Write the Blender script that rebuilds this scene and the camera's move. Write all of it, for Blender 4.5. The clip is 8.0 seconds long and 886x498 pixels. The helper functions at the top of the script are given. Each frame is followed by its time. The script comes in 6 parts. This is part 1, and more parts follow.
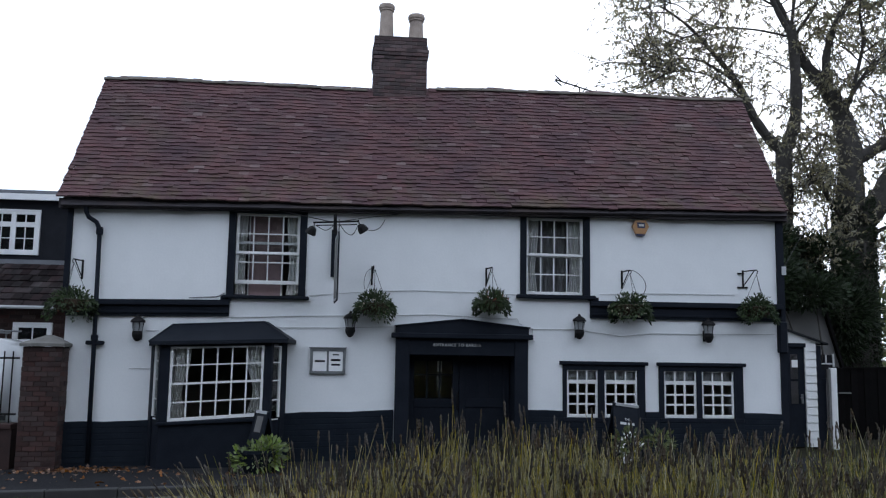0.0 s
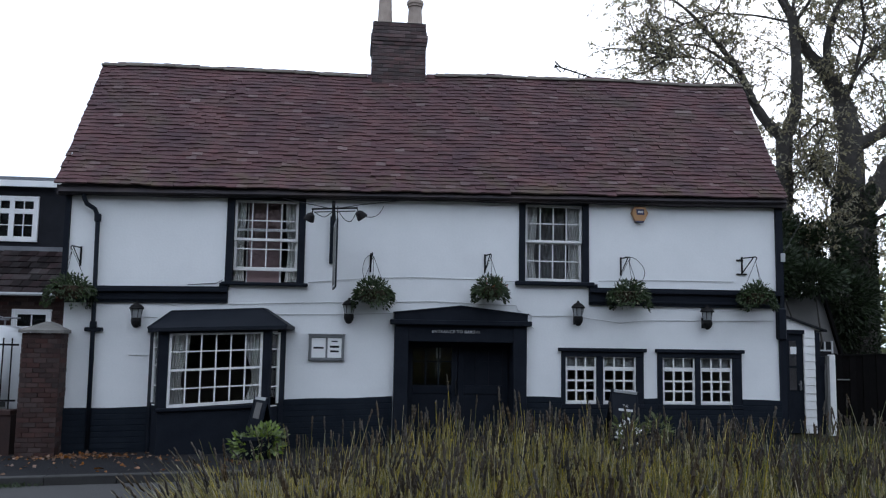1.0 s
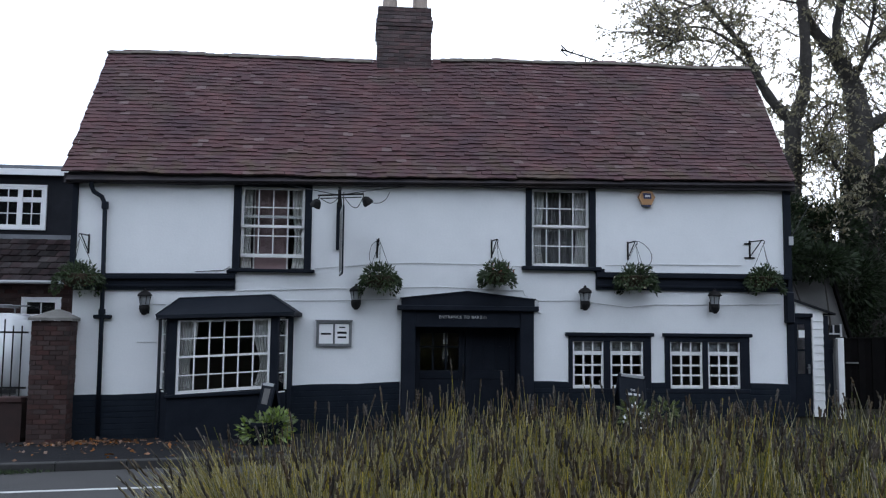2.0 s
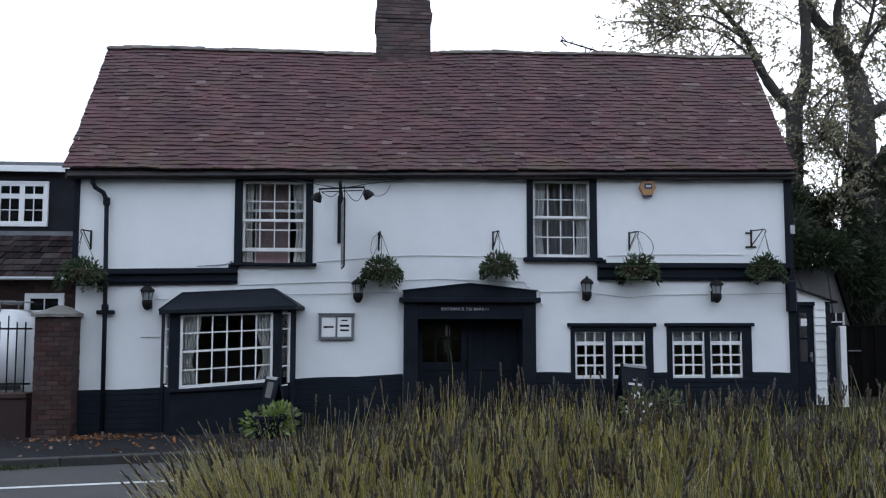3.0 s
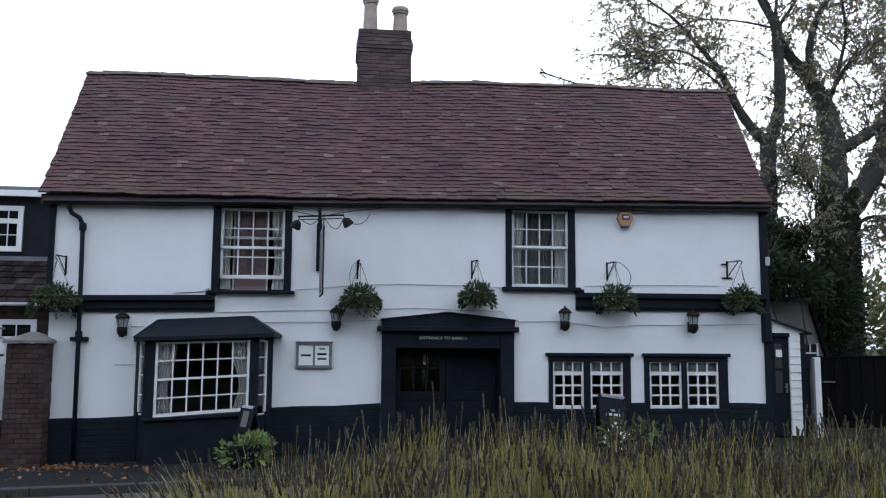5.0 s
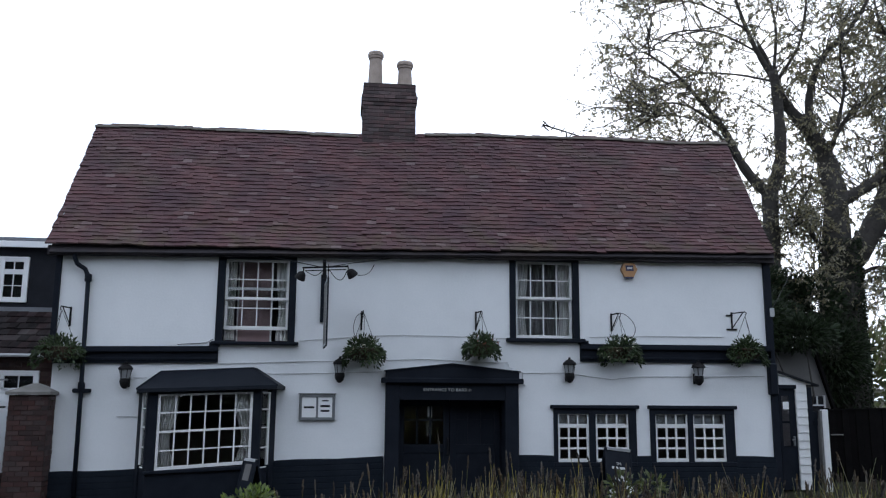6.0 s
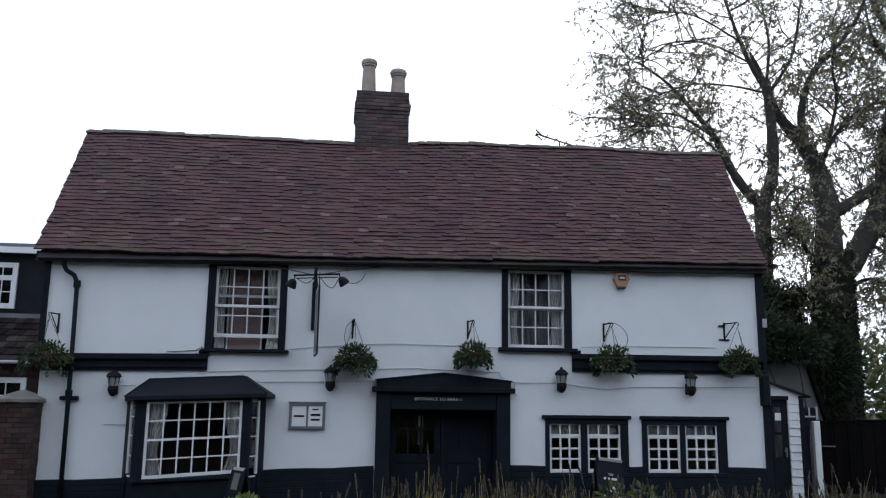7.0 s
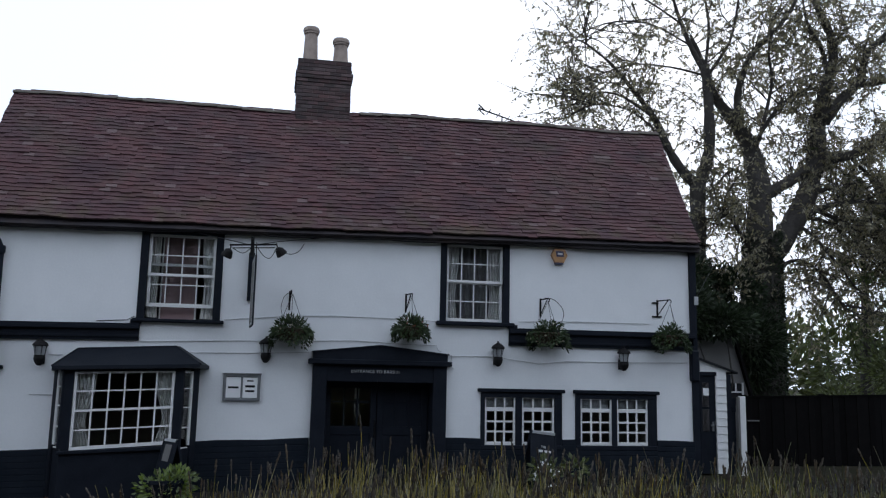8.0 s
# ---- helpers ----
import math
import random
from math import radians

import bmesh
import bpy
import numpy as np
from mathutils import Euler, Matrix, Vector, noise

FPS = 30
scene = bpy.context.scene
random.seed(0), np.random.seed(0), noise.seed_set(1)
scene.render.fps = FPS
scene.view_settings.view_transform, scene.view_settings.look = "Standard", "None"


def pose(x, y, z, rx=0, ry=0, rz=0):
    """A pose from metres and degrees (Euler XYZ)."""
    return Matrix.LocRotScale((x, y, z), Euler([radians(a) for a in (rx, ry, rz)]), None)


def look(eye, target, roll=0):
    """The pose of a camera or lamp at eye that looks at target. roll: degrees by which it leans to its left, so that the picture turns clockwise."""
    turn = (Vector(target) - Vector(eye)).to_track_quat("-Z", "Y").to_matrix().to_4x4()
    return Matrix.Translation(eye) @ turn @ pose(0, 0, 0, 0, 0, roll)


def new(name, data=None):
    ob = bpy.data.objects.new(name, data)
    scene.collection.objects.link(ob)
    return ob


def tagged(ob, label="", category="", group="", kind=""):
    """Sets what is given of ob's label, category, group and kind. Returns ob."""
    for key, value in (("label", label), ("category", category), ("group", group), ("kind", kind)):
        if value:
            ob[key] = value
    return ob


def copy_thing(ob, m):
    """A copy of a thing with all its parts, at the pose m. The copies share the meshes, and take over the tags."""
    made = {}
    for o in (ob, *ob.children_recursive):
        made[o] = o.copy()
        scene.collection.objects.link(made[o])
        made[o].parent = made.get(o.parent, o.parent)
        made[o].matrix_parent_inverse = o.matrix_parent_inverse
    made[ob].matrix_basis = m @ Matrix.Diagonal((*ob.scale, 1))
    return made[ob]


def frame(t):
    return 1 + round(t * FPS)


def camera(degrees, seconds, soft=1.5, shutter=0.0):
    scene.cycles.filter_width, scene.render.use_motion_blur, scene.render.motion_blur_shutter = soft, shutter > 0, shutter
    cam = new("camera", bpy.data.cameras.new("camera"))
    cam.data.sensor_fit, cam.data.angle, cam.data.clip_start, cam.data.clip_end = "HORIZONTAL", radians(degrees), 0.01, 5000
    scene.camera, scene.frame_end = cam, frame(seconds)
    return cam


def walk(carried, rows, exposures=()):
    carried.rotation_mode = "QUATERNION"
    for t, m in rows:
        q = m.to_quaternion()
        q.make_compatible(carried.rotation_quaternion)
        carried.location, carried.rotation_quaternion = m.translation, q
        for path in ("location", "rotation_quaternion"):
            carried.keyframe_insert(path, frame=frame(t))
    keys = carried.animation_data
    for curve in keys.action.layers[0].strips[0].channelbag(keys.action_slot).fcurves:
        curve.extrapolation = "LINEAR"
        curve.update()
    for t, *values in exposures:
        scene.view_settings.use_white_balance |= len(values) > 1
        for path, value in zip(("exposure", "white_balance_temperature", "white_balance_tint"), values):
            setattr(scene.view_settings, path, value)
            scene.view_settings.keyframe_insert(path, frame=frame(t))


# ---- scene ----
cam = camera(55.6, 8.0, soft=1.2)
PATH = [
    (0, (4.608, -13.826, 1.921), (4.818, -11.852, 2.16), 0.9),
    (0.5, (4.622, -13.879, 1.922), (4.83, -11.902, 2.144), 0.9),
    (1, (4.637, -13.812, 1.914), (4.847, -11.834, 2.123), 0.9),
    (1.5, (4.66, -13.803, 1.911), (4.869, -11.824, 2.108), 0.6),
    (1.7, (4.663, -13.806, 1.911), (4.8641, -11.8254, 2.098), 0.62),
    (2.8, (4.682, -13.826, 1.913), (4.858, -11.8397, 2.072), 0.31),
    (3, (4.685, -13.829, 1.913), (4.87, -11.844, 2.069), 0.0),
    (3.5, (4.677, -13.837, 1.917), (4.892, -11.855, 2.073), -0.0),
    (4, (4.663, -13.839, 1.916), (4.892, -11.858, 2.079), -0.0),
    (4.5, (4.66, -13.829, 1.918), (4.896, -11.851, 2.095), 0.1),
    (5.8, (4.639, -13.862, 1.932), (4.8724, -11.9019, 2.2544), 0.63),
    (6, (4.636, -13.867, 1.934), (4.864, -11.909, 2.275), 0.4),
    (6.5, (4.648, -13.801, 1.93), (4.88, -11.848, 2.291), 0.5),
    (7, (4.655, -13.806, 1.93), (4.899, -11.854, 2.293), 0.7),
    (7.5, (4.66, -13.807, 1.924), (4.925, -11.856, 2.275), 0.8),
    (7.7, (4.669, -13.793, 1.921), (4.9634, -11.8425, 2.2538), 1.21),
    (7.9, (4.678, -13.778, 1.918), (5.0287, -11.8348, 2.2356), 1.4),
    (8, (4.683, -13.771, 1.917), (5.068, -11.833, 2.222), 1.2),
]
EXPOSURES = [(0.0, -0.08), (1.5, 0.05), (3.0, 0.2), (4.5, 0.22), (6.0, -0.1), (7.0, -0.25), (8.0, -0.4)]
walk(cam, [(t, look(e, a, r)) for t, e, a, r in PATH], EXPOSURES)


# ---- world and light: an even white overcast sky with a low veiled sun behind the house ----
world = bpy.data.worlds.new("overcast_sky")
scene.world = world
world.use_nodes = True
wn, wl = world.node_tree.nodes, world.node_tree.links
sky = wn.new("ShaderNodeTexSky")
sky.sky_type = "NISHITA"
sky.sun_disc = False
sky.sun_elevation = radians(24)
sky.sun_rotation = radians(25)
sky.air_density, sky.dust_density = 1.0, 4.0
wmix = wn.new("ShaderNodeMix")
wmix.data_type = "RGBA"
wmix.inputs["Factor"].default_value = 0.94
wmix.inputs["B"].default_value = (9.1, 10.4, 12.7, 1)
wl.new(sky.outputs["Color"], wmix.inputs["A"])
wl.new(wmix.outputs["Result"], wn["Background"].inputs["Color"])
wn["Background"].inputs["Strength"].default_value = 0.145
sun = new("sun", bpy.data.lights.new("sun", "SUN"))
sun.data.energy, sun.data.angle, sun.data.color = 0.5, radians(25), (1.0, 0.95, 0.88)
sun.matrix_world = look((14, 26, 16), (6, 0, 0))


# ---- materials ----
def mat(name, base, var=None, rough=0.7, scale=6.0, fine=60.0, bump=0.2, metal=0.0, island=0.0, spec=0.5, stain=None, stain_amt=0.0, dist=0.01):
    """Two scales of noise between two colours, fine relief, optional variation from piece to piece and stains."""
    m = bpy.data.materials.new(name)
    m.use_nodes = True
    n, l = m.node_tree.nodes, m.node_tree.links
    b = n["Principled BSDF"]
    var = var or tuple(c * 0.75 for c in base)
    tc = n.new("ShaderNodeNewGeometry")
    n1, n2 = n.new("ShaderNodeTexNoise"), n.new("ShaderNodeTexNoise")
    for nn, sc in ((n1, scale), (n2, fine)):
        nn.inputs["Scale"].default_value = sc
        nn.inputs["Detail"].default_value = 4
        l.new(tc.outputs["Position"], nn.inputs["Vector"])
    add = n.new("ShaderNodeMath")
    add.operation = "MULTIPLY_ADD"
    l.new(n2.outputs["Fac"], add.inputs[0])
    add.inputs[1].default_value = 0.5
    l.new(n1.outputs["Fac"], add.inputs[2])
    rmp = n.new("ShaderNodeMapRange")
    rmp.inputs["From Min"].default_value, rmp.inputs["From Max"].default_value = 0.5, 1.0
    l.new(add.outputs[0], rmp.inputs["Value"])
    mix = n.new("ShaderNodeMix")
    mix.data_type = "RGBA"
    mix.inputs["A"].default_value, mix.inputs["B"].default_value = (*base, 1), (*var, 1)
    l.new(rmp.outputs["Result"], mix.inputs["Factor"])
    col = mix.outputs["Result"]
    if stain:
        n3 = n.new("ShaderNodeTexNoise")
        n3.inputs["Scale"].default_value = 1.3
        n3.inputs["Detail"].default_value = 8
        l.new(tc.outputs["Position"], n3.inputs["Vector"])
        r3 = n.new("ShaderNodeMapRange")
        r3.inputs["From Min"].default_value, r3.inputs["From Max"].default_value = 0.52, 0.75
        r3.inputs["To Max"].default_value = stain_amt
        l.new(n3.outputs["Fac"], r3.inputs["Value"])
        mx = n.new("ShaderNodeMix")
        mx.data_type = "RGBA"
        mx.inputs["B"].default_value = (*stain, 1)
        l.new(col, mx.inputs["A"])
        l.new(r3.outputs["Result"], mx.inputs["Factor"])
        col = mx.outputs["Result"]
    if island:
        oi = n.new("ShaderNodeObjectInfo")
        sm = n.new("ShaderNodeMath")
        sm.operation = "ADD"
        l.new(oi.outputs["Random"], sm.inputs[0])
        l.new(tc.outputs["Random Per Island"], sm.inputs[1])
        fr = n.new("ShaderNodeMath")
        fr.operation = "FRACT"
        l.new(sm.outputs[0], fr.inputs[0])
        hs = n.new("ShaderNodeHueSaturation")
        vr = n.new("ShaderNodeMapRange")
        vr.inputs["To Min"].default_value, vr.inputs["To Max"].default_value = 1 - island, 1 + island
        l.new(fr.outputs[0], vr.inputs["Value"])
        l.new(vr.outputs["Result"], hs.inputs["Value"])
        m7 = n.new("ShaderNodeMath")
        m7.operation = "MULTIPLY"
        m7.inputs[1].default_value = 7.31
        l.new(fr.outputs[0], m7.inputs[0])
        f7 = n.new("ShaderNodeMath")
        f7.operation = "FRACT"
        l.new(m7.outputs[0], f7.inputs[0])
        sr = n.new("ShaderNodeMapRange")
        sr.inputs["To Min"].default_value, sr.inputs["To Max"].default_value = 1 - island * 0.9, 1 + island * 0.5
        l.new(f7.outputs[0], sr.inputs["Value"])
        l.new(sr.outputs["Result"], hs.inputs["Saturation"])
        l.new(col, hs.inputs["Color"])
        col = hs.outputs["Color"]
    l.new(col, b.inputs["Base Color"])
    b.inputs["Roughness"].default_value = rough
    b.inputs["Metallic"].default_value = metal
    b.inputs["Specular IOR Level"].default_value = spec
    if bump:
        bp = n.new("ShaderNodeBump")
        bp.inputs["Strength"].default_value = bump
        bp.inputs["Distance"].default_value = dist
        l.new(add.outputs[0], bp.inputs["Height"])
        l.new(bp.outputs["Normal"], b.inputs["Normal"])
    return m


def leaf_mat(name, base, var, island=0.35, through_light=0.25):
    m = mat(name, base, var, rough=0.55, scale=9, fine=80, bump=0, island=island, spec=0.3)
    n, l = m.node_tree.nodes, m.node_tree.links
    b = n["Principled BSDF"]
    tr = n.new("ShaderNodeBsdfTranslucent")
    src = b.inputs["Base Color"].links[0].from_socket
    l.new(src, tr.inputs["Color"])
    ms = n.new("ShaderNodeMixShader")
    ms.inputs["Fac"].default_value = through_light
    l.new(b.outputs["BSDF"], ms.inputs[1])
    l.new(tr.outputs["BSDF"], ms.inputs[2])
    l.new(ms.outputs["Shader"], n["Material Output"].inputs["Surface"])
    return m


def glass_mat(name, tint=(0.95, 0.965, 0.97), rough=0.02):
    """A thin pane: clear, with a mirror gloss by Fresnel."""
    m = bpy.data.materials.new(name)
    m.use_nodes = True
    n, l = m.node_tree.nodes, m.node_tree.links
    n.remove(n["Principled BSDF"])
    t, g = n.new("ShaderNodeBsdfTransparent"), n.new("ShaderNodeBsdfGlossy")
    t.inputs["Color"].default_value = (*tint, 1)
    g.inputs["Roughness"].default_value = rough
    f, x = n.new("ShaderNodeFresnel"), n.new("ShaderNodeMixShader")
    f.inputs["IOR"].default_value = 1.5
    l.new(f.outputs["Fac"], x.inputs["Fac"])
    l.new(t.outputs["BSDF"], x.inputs[1])
    l.new(g.outputs["BSDF"], x.inputs[2])
    l.new(x.outputs["Shader"], n["Material Output"].inputs["Surface"])
    return m


RENDER = mat("white_limewashed_render", (0.79, 0.80, 0.806), (0.73, 0.745, 0.752), 0.85, 1.5, 30, 0.35, stain=(0.62, 0.63, 0.64), stain_amt=0.35, dist=0.012)
BLACK = mat("black_gloss_paint", (0.0085, 0.011, 0.0165), (0.014, 0.017, 0.024), 0.6, 4, 40, 0.25, spec=0.08)
PLINTH = mat("black_masonry_paint", (0.0085, 0.0122, 0.0185), (0.0145, 0.019, 0.026), 0.7, 3, 30, 0.5, spec=0.08)
WHITE = mat("white_gloss_paint", (0.80, 0.80, 0.79), (0.70, 0.70, 0.69), 0.4, 6, 50, 0.1)
EAVES = mat("weathered_brown_black_board", (0.040, 0.037, 0.042), (0.058, 0.052, 0.056), 0.85, 3, 40, 0.6, spec=0.1, stain=(0.10, 0.075, 0.068), stain_amt=0.5)
UPVC = mat("white_plastic", (0.82, 0.82, 0.82), (0.76, 0.76, 0.77), 0.35, 4, 40, 0.03)
TILE = mat("old_clay_roof_tile", (0.097, 0.042, 0.042), (0.050, 0.025, 0.031), 0.92, 1.6, 45, 0.5, island=0.11, stain=(0.062, 0.056, 0.036), stain_amt=0.55)


def weather_tiles(m):
    """Now and then a bleached tile, and moss in patches low on the slope."""
    n, l = m.node_tree.nodes, m.node_tree.links
    b = n["Principled BSDF"]
    col = b.inputs["Base Color"].links[0].from_socket
    geo, oi = n.new("ShaderNodeNewGeometry"), n.new("ShaderNodeObjectInfo")
    wn_ = n.new("ShaderNodeTexWhiteNoise")
    wn_.noise_dimensions = "1D"
    ad = n.new("ShaderNodeMath")
    ad.operation = "ADD"
    l.new(geo.outputs["Random Per Island"], ad.inputs[0])
    l.new(oi.outputs["Random"], ad.inputs[1])
    l.new(ad.outputs[0], wn_.inputs["W"])
    pale = n.new("ShaderNodeMapRange")
    pale.inputs["From Min"].default_value, pale.inputs["From Max"].default_value, pale.inputs["To Max"].default_value = 0.945, 1.0, 0.5
    l.new(wn_.outputs["Value"], pale.inputs["Value"])
    mx = n.new("ShaderNodeMix")
    mx.data_type = "RGBA"
    mx.inputs["B"].default_value = (0.19, 0.145, 0.14, 1)
    l.new(pale.outputs["Result"], mx.inputs["Factor"])
    l.new(col, mx.inputs["A"])
    sep = n.new("ShaderNodeSeparateXYZ")
    l.new(geo.outputs["Position"], sep.inputs[0])
    low = n.new("ShaderNodeMapRange")
    low.inputs["From Min"].default_value, low.inputs["From Max"].default_value, low.inputs["To Min"].default_value, low.inputs["To Max"].default_value = 4.2, 5.2, 1.0, 0.0
    l.new(sep.outputs["Z"], low.inputs["Value"])
    nz = n.new("ShaderNodeTexNoise")
    nz.inputs["Scale"].default_value, nz.inputs["Detail"].default_value = 2.4, 8
    l.new(geo.outputs["Position"], nz.inputs["Vector"])
    mr = n.new("ShaderNodeMapRange")
    mr.inputs["From Min"].default_value, mr.inputs["From Max"].default_value, mr.inputs["To Max"].default_value = 0.50, 0.66, 0.6
    l.new(nz.outputs["Fac"], mr.inputs["Value"])
    mu = n.new("ShaderNodeMath")
    mu.operation = "MULTIPLY"
    l.new(low.outputs["Result"], mu.inputs[0])
    l.new(mr.outputs["Result"], mu.inputs[1])
    my = n.new("ShaderNodeMix")
    my.data_type = "RGBA"
    my.inputs["B"].default_value = (0.075, 0.062, 0.028, 1)
    l.new(mu.outputs[0], my.inputs["Factor"])
    l.new(mx.outputs["Result"], my.inputs["A"])
    l.new(my.outputs["Result"], b.inputs["Base Color"])


weather_tiles(TILE)
RIDGE = mat("lichened_ridge_tile", (0.135, 0.115, 0.098), (0.080, 0.070, 0.055), 0.9, 5, 50, 0.6, island=0.15)
BRICK = mat("weathered_red_brick", (0.058, 0.025, 0.021), (0.026, 0.015, 0.014), 0.9, 3, 60, 0.6, island=0.4)
SOOT = mat("sooty_chimney_brick", (0.105, 0.062, 0.060), (0.060, 0.045, 0.047), 0.92, 5, 60, 0.6, island=0.4, stain=(0.035, 0.033, 0.037), stain_amt=0.7)
MORTAR = mat("grey_mortar", (0.052, 0.030, 0.025), (0.034, 0.021, 0.018), 0.95, 8, 90, 0.5)
CHIMJOINT = mat("pale_lime_mortar", (0.15, 0.125, 0.115), (0.07, 0.058, 0.056), 0.95, 4, 80, 0.5, stain=(0.04, 0.036, 0.038), stain_amt=0.9)
POT = mat("buff_clay_chimney_pot", (0.38, 0.31, 0.26), (0.23, 0.185, 0.16), 0.85, 6, 50, 0.3)
STONE = mat("pale_coping_stone", (0.20, 0.19, 0.175), (0.12, 0.115, 0.105), 0.9, 7, 60, 0.5)
ASPHALT = mat("worn_road_asphalt", (0.052, 0.050, 0.049), (0.036, 0.035, 0.035), 0.9, 1.2, 160, 0.5, stain=(0.05, 0.05, 0.05), stain_amt=0.4)
PAVE = mat("dark_pavement_asphalt", (0.019, 0.019, 0.021), (0.012, 0.012, 0.014), 0.95, 1.5, 160, 0.5, spec=0.15, stain=(0.014, 0.013, 0.012), stain_amt=0.5)
KERB = mat("grey_concrete_kerb", (0.036, 0.035, 0.034), (0.022, 0.021, 0.021), 0.9, 5, 90, 0.4, island=0.2)
LINE = mat("white_road_paint", (0.62, 0.62, 0.60), (0.40, 0.40, 0.39), 0.7, 8, 120, 0.3)
EARTH = mat("rough_grass_and_soil", (0.026, 0.023, 0.015), (0.017, 0.018, 0.009), 1.0, 2, 60, 0.8, spec=0.08, stain=(0.034, 0.024, 0.017), stain_amt=0.5)
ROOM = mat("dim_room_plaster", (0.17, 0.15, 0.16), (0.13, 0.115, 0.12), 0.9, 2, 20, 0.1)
FLOORB = mat("dark_floorboards", (0.10, 0.06, 0.04), (0.07, 0.04, 0.03), 0.6, 4, 40, 0.2)
CURTAIN = mat("pale_curtain_cloth", (0.80, 0.78, 0.76), (0.70, 0.68, 0.66), 0.95, 6, 90, 0.2)
BROWNC = mat("dull_brown_blind_cloth", (0.36, 0.25, 0.25), (0.30, 0.20, 0.20), 0.95, 6, 90, 0.2)
NET = mat("thin_grey_net", (0.25, 0.245, 0.25), (0.19, 0.185, 0.19), 0.95, 6, 90, 0.1)
DIMTXT = mat("worn_grey_lettering", (0.20, 0.20, 0.20), (0.10, 0.10, 0.10), 0.7, 9, 70, 0)
BLIND = mat("grey_roller_blind", (0.42, 0.43, 0.44), (0.36, 0.37, 0.38), 0.9, 4, 60, 0.1)
GLASS = glass_mat("window_glass")
LEAD = mat("grey_lead_sheet", (0.17, 0.18, 0.20), (0.12, 0.125, 0.14), 0.6, 3, 40, 0.3)
CANOPY = mat("black_leaded_bay_roof", (0.009, 0.0115, 0.017), (0.014, 0.017, 0.023), 0.55, 3, 40, 0.3, spec=0.12)
IRON = mat("black_wrought_iron", (0.008, 0.008, 0.009), (0.014, 0.013, 0.013), 0.55, 20, 90, 0.2, spec=0.12)
PEWTER = mat("grey_aluminium_frame", (0.20, 0.21, 0.22), (0.15, 0.155, 0.16), 0.5, 8, 60, 0.1, metal=0.3)
PAPER = mat("white_paper", (0.86, 0.86, 0.86), (0.80, 0.80, 0.80), 0.9, 9, 70, 0.05)
INK = mat("dark_print", (0.012, 0.012, 0.014), (0.02, 0.02, 0.022), 0.8, 9, 70, 0, spec=0.1)
GREYTXT = mat("pale_grey_lettering", (0.60, 0.60, 0.60), (0.50, 0.50, 0.50), 0.6, 9, 70, 0)
AMBER = mat("orange_yellow_plastic", (0.45, 0.24, 0.10), (0.38, 0.20, 0.09), 0.4, 6, 50, 0.05)
NAVY = mat("navy_blue_plastic", (0.02, 0.025, 0.07), (0.03, 0.03, 0.08), 0.4, 6, 50, 0.05)
FROST = mat("pale_lantern_glass", (0.26, 0.27, 0.28), (0.19, 0.20, 0.21), 0.15, 6, 50, 0.02)
WICKER = mat("brown_coir_liner", (0.07, 0.045, 0.028), (0.04, 0.028, 0.018), 0.95, 20, 120, 0.8)
CABLE = mat("whitewashed_cable", (0.58, 0.58, 0.58), (0.45, 0.45, 0.45), 0.7, 9, 70, 0)
DKCABLE = mat("black_cable", (0.03, 0.03, 0.032), (0.045, 0.045, 0.047), 0.7, 9, 70, 0)
SLATE = mat("dark_tile_hanging", (0.018, 0.019, 0.025), (0.012, 0.013, 0.017), 0.8, 4, 50, 0.3, island=0.25, spec=0.15)
NTILE = mat("dark_brown_roof_tile", (0.034, 0.023, 0.023), (0.018, 0.014, 0.015), 0.95, 6, 60, 0.5, island=0.5, spec=0.1, stain=(0.13, 0.12, 0.115), stain_amt=0.3)
VANP = mat("white_vehicle_paint", (0.70, 0.71, 0.72), (0.66, 0.67, 0.68), 0.25, 2, 40, 0.0, spec=0.6)
RUBBER = mat("black_tyre_rubber", (0.015, 0.015, 0.015), (0.022, 0.022, 0.022), 0.85, 10, 90, 0.3)
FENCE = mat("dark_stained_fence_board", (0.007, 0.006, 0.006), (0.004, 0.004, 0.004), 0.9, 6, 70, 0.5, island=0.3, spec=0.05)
GREYR = mat("grey_cement_render", (0.17, 0.165, 0.16), (0.12, 0.118, 0.115), 0.9, 2, 40, 0.4, stain=(0.12, 0.12, 0.11), stain_amt=0.5)
BARK = mat("dark_ridged_bark", (0.066, 0.058, 0.052), (0.036, 0.033, 0.030), 0.95, 8, 60, 1.0, dist=0.04)
LEAF = leaf_mat("willow_leaf", (0.36, 0.325, 0.215), (0.215, 0.205, 0.13), 0.45, 0.75)
IVY = leaf_mat("ivy_leaf", (0.030, 0.045, 0.020), (0.020, 0.032, 0.014))
CONIFER = leaf_mat("evergreen_spray", (0.11, 0.14, 0.055), (0.065, 0.09, 0.035), 0.4, 0.5)
SHRUB = leaf_mat("pale_shrub_leaf", (0.12, 0.14, 0.05), (0.08, 0.10, 0.035))
BASKETL = leaf_mat("basket_leaf", (0.050, 0.075, 0.028), (0.026, 0.044, 0.018))
BLOOM = leaf_mat("cream_petal", (0.62, 0.55, 0.36), (0.60, 0.58, 0.50), 0.2)
REDBLOOM = leaf_mat("dull_red_petal", (0.30, 0.09, 0.06), (0.22, 0.08, 0.05), 0.3)
VARIEG = leaf_mat("yellow_green_variegated_leaf", (0.23, 0.29, 0.09), (0.12, 0.18, 0.04), 0.5)
STEM = leaf_mat("dry_lavender_stem", (0.42, 0.335, 0.11), (0.17, 0.16, 0.045), 0.65)
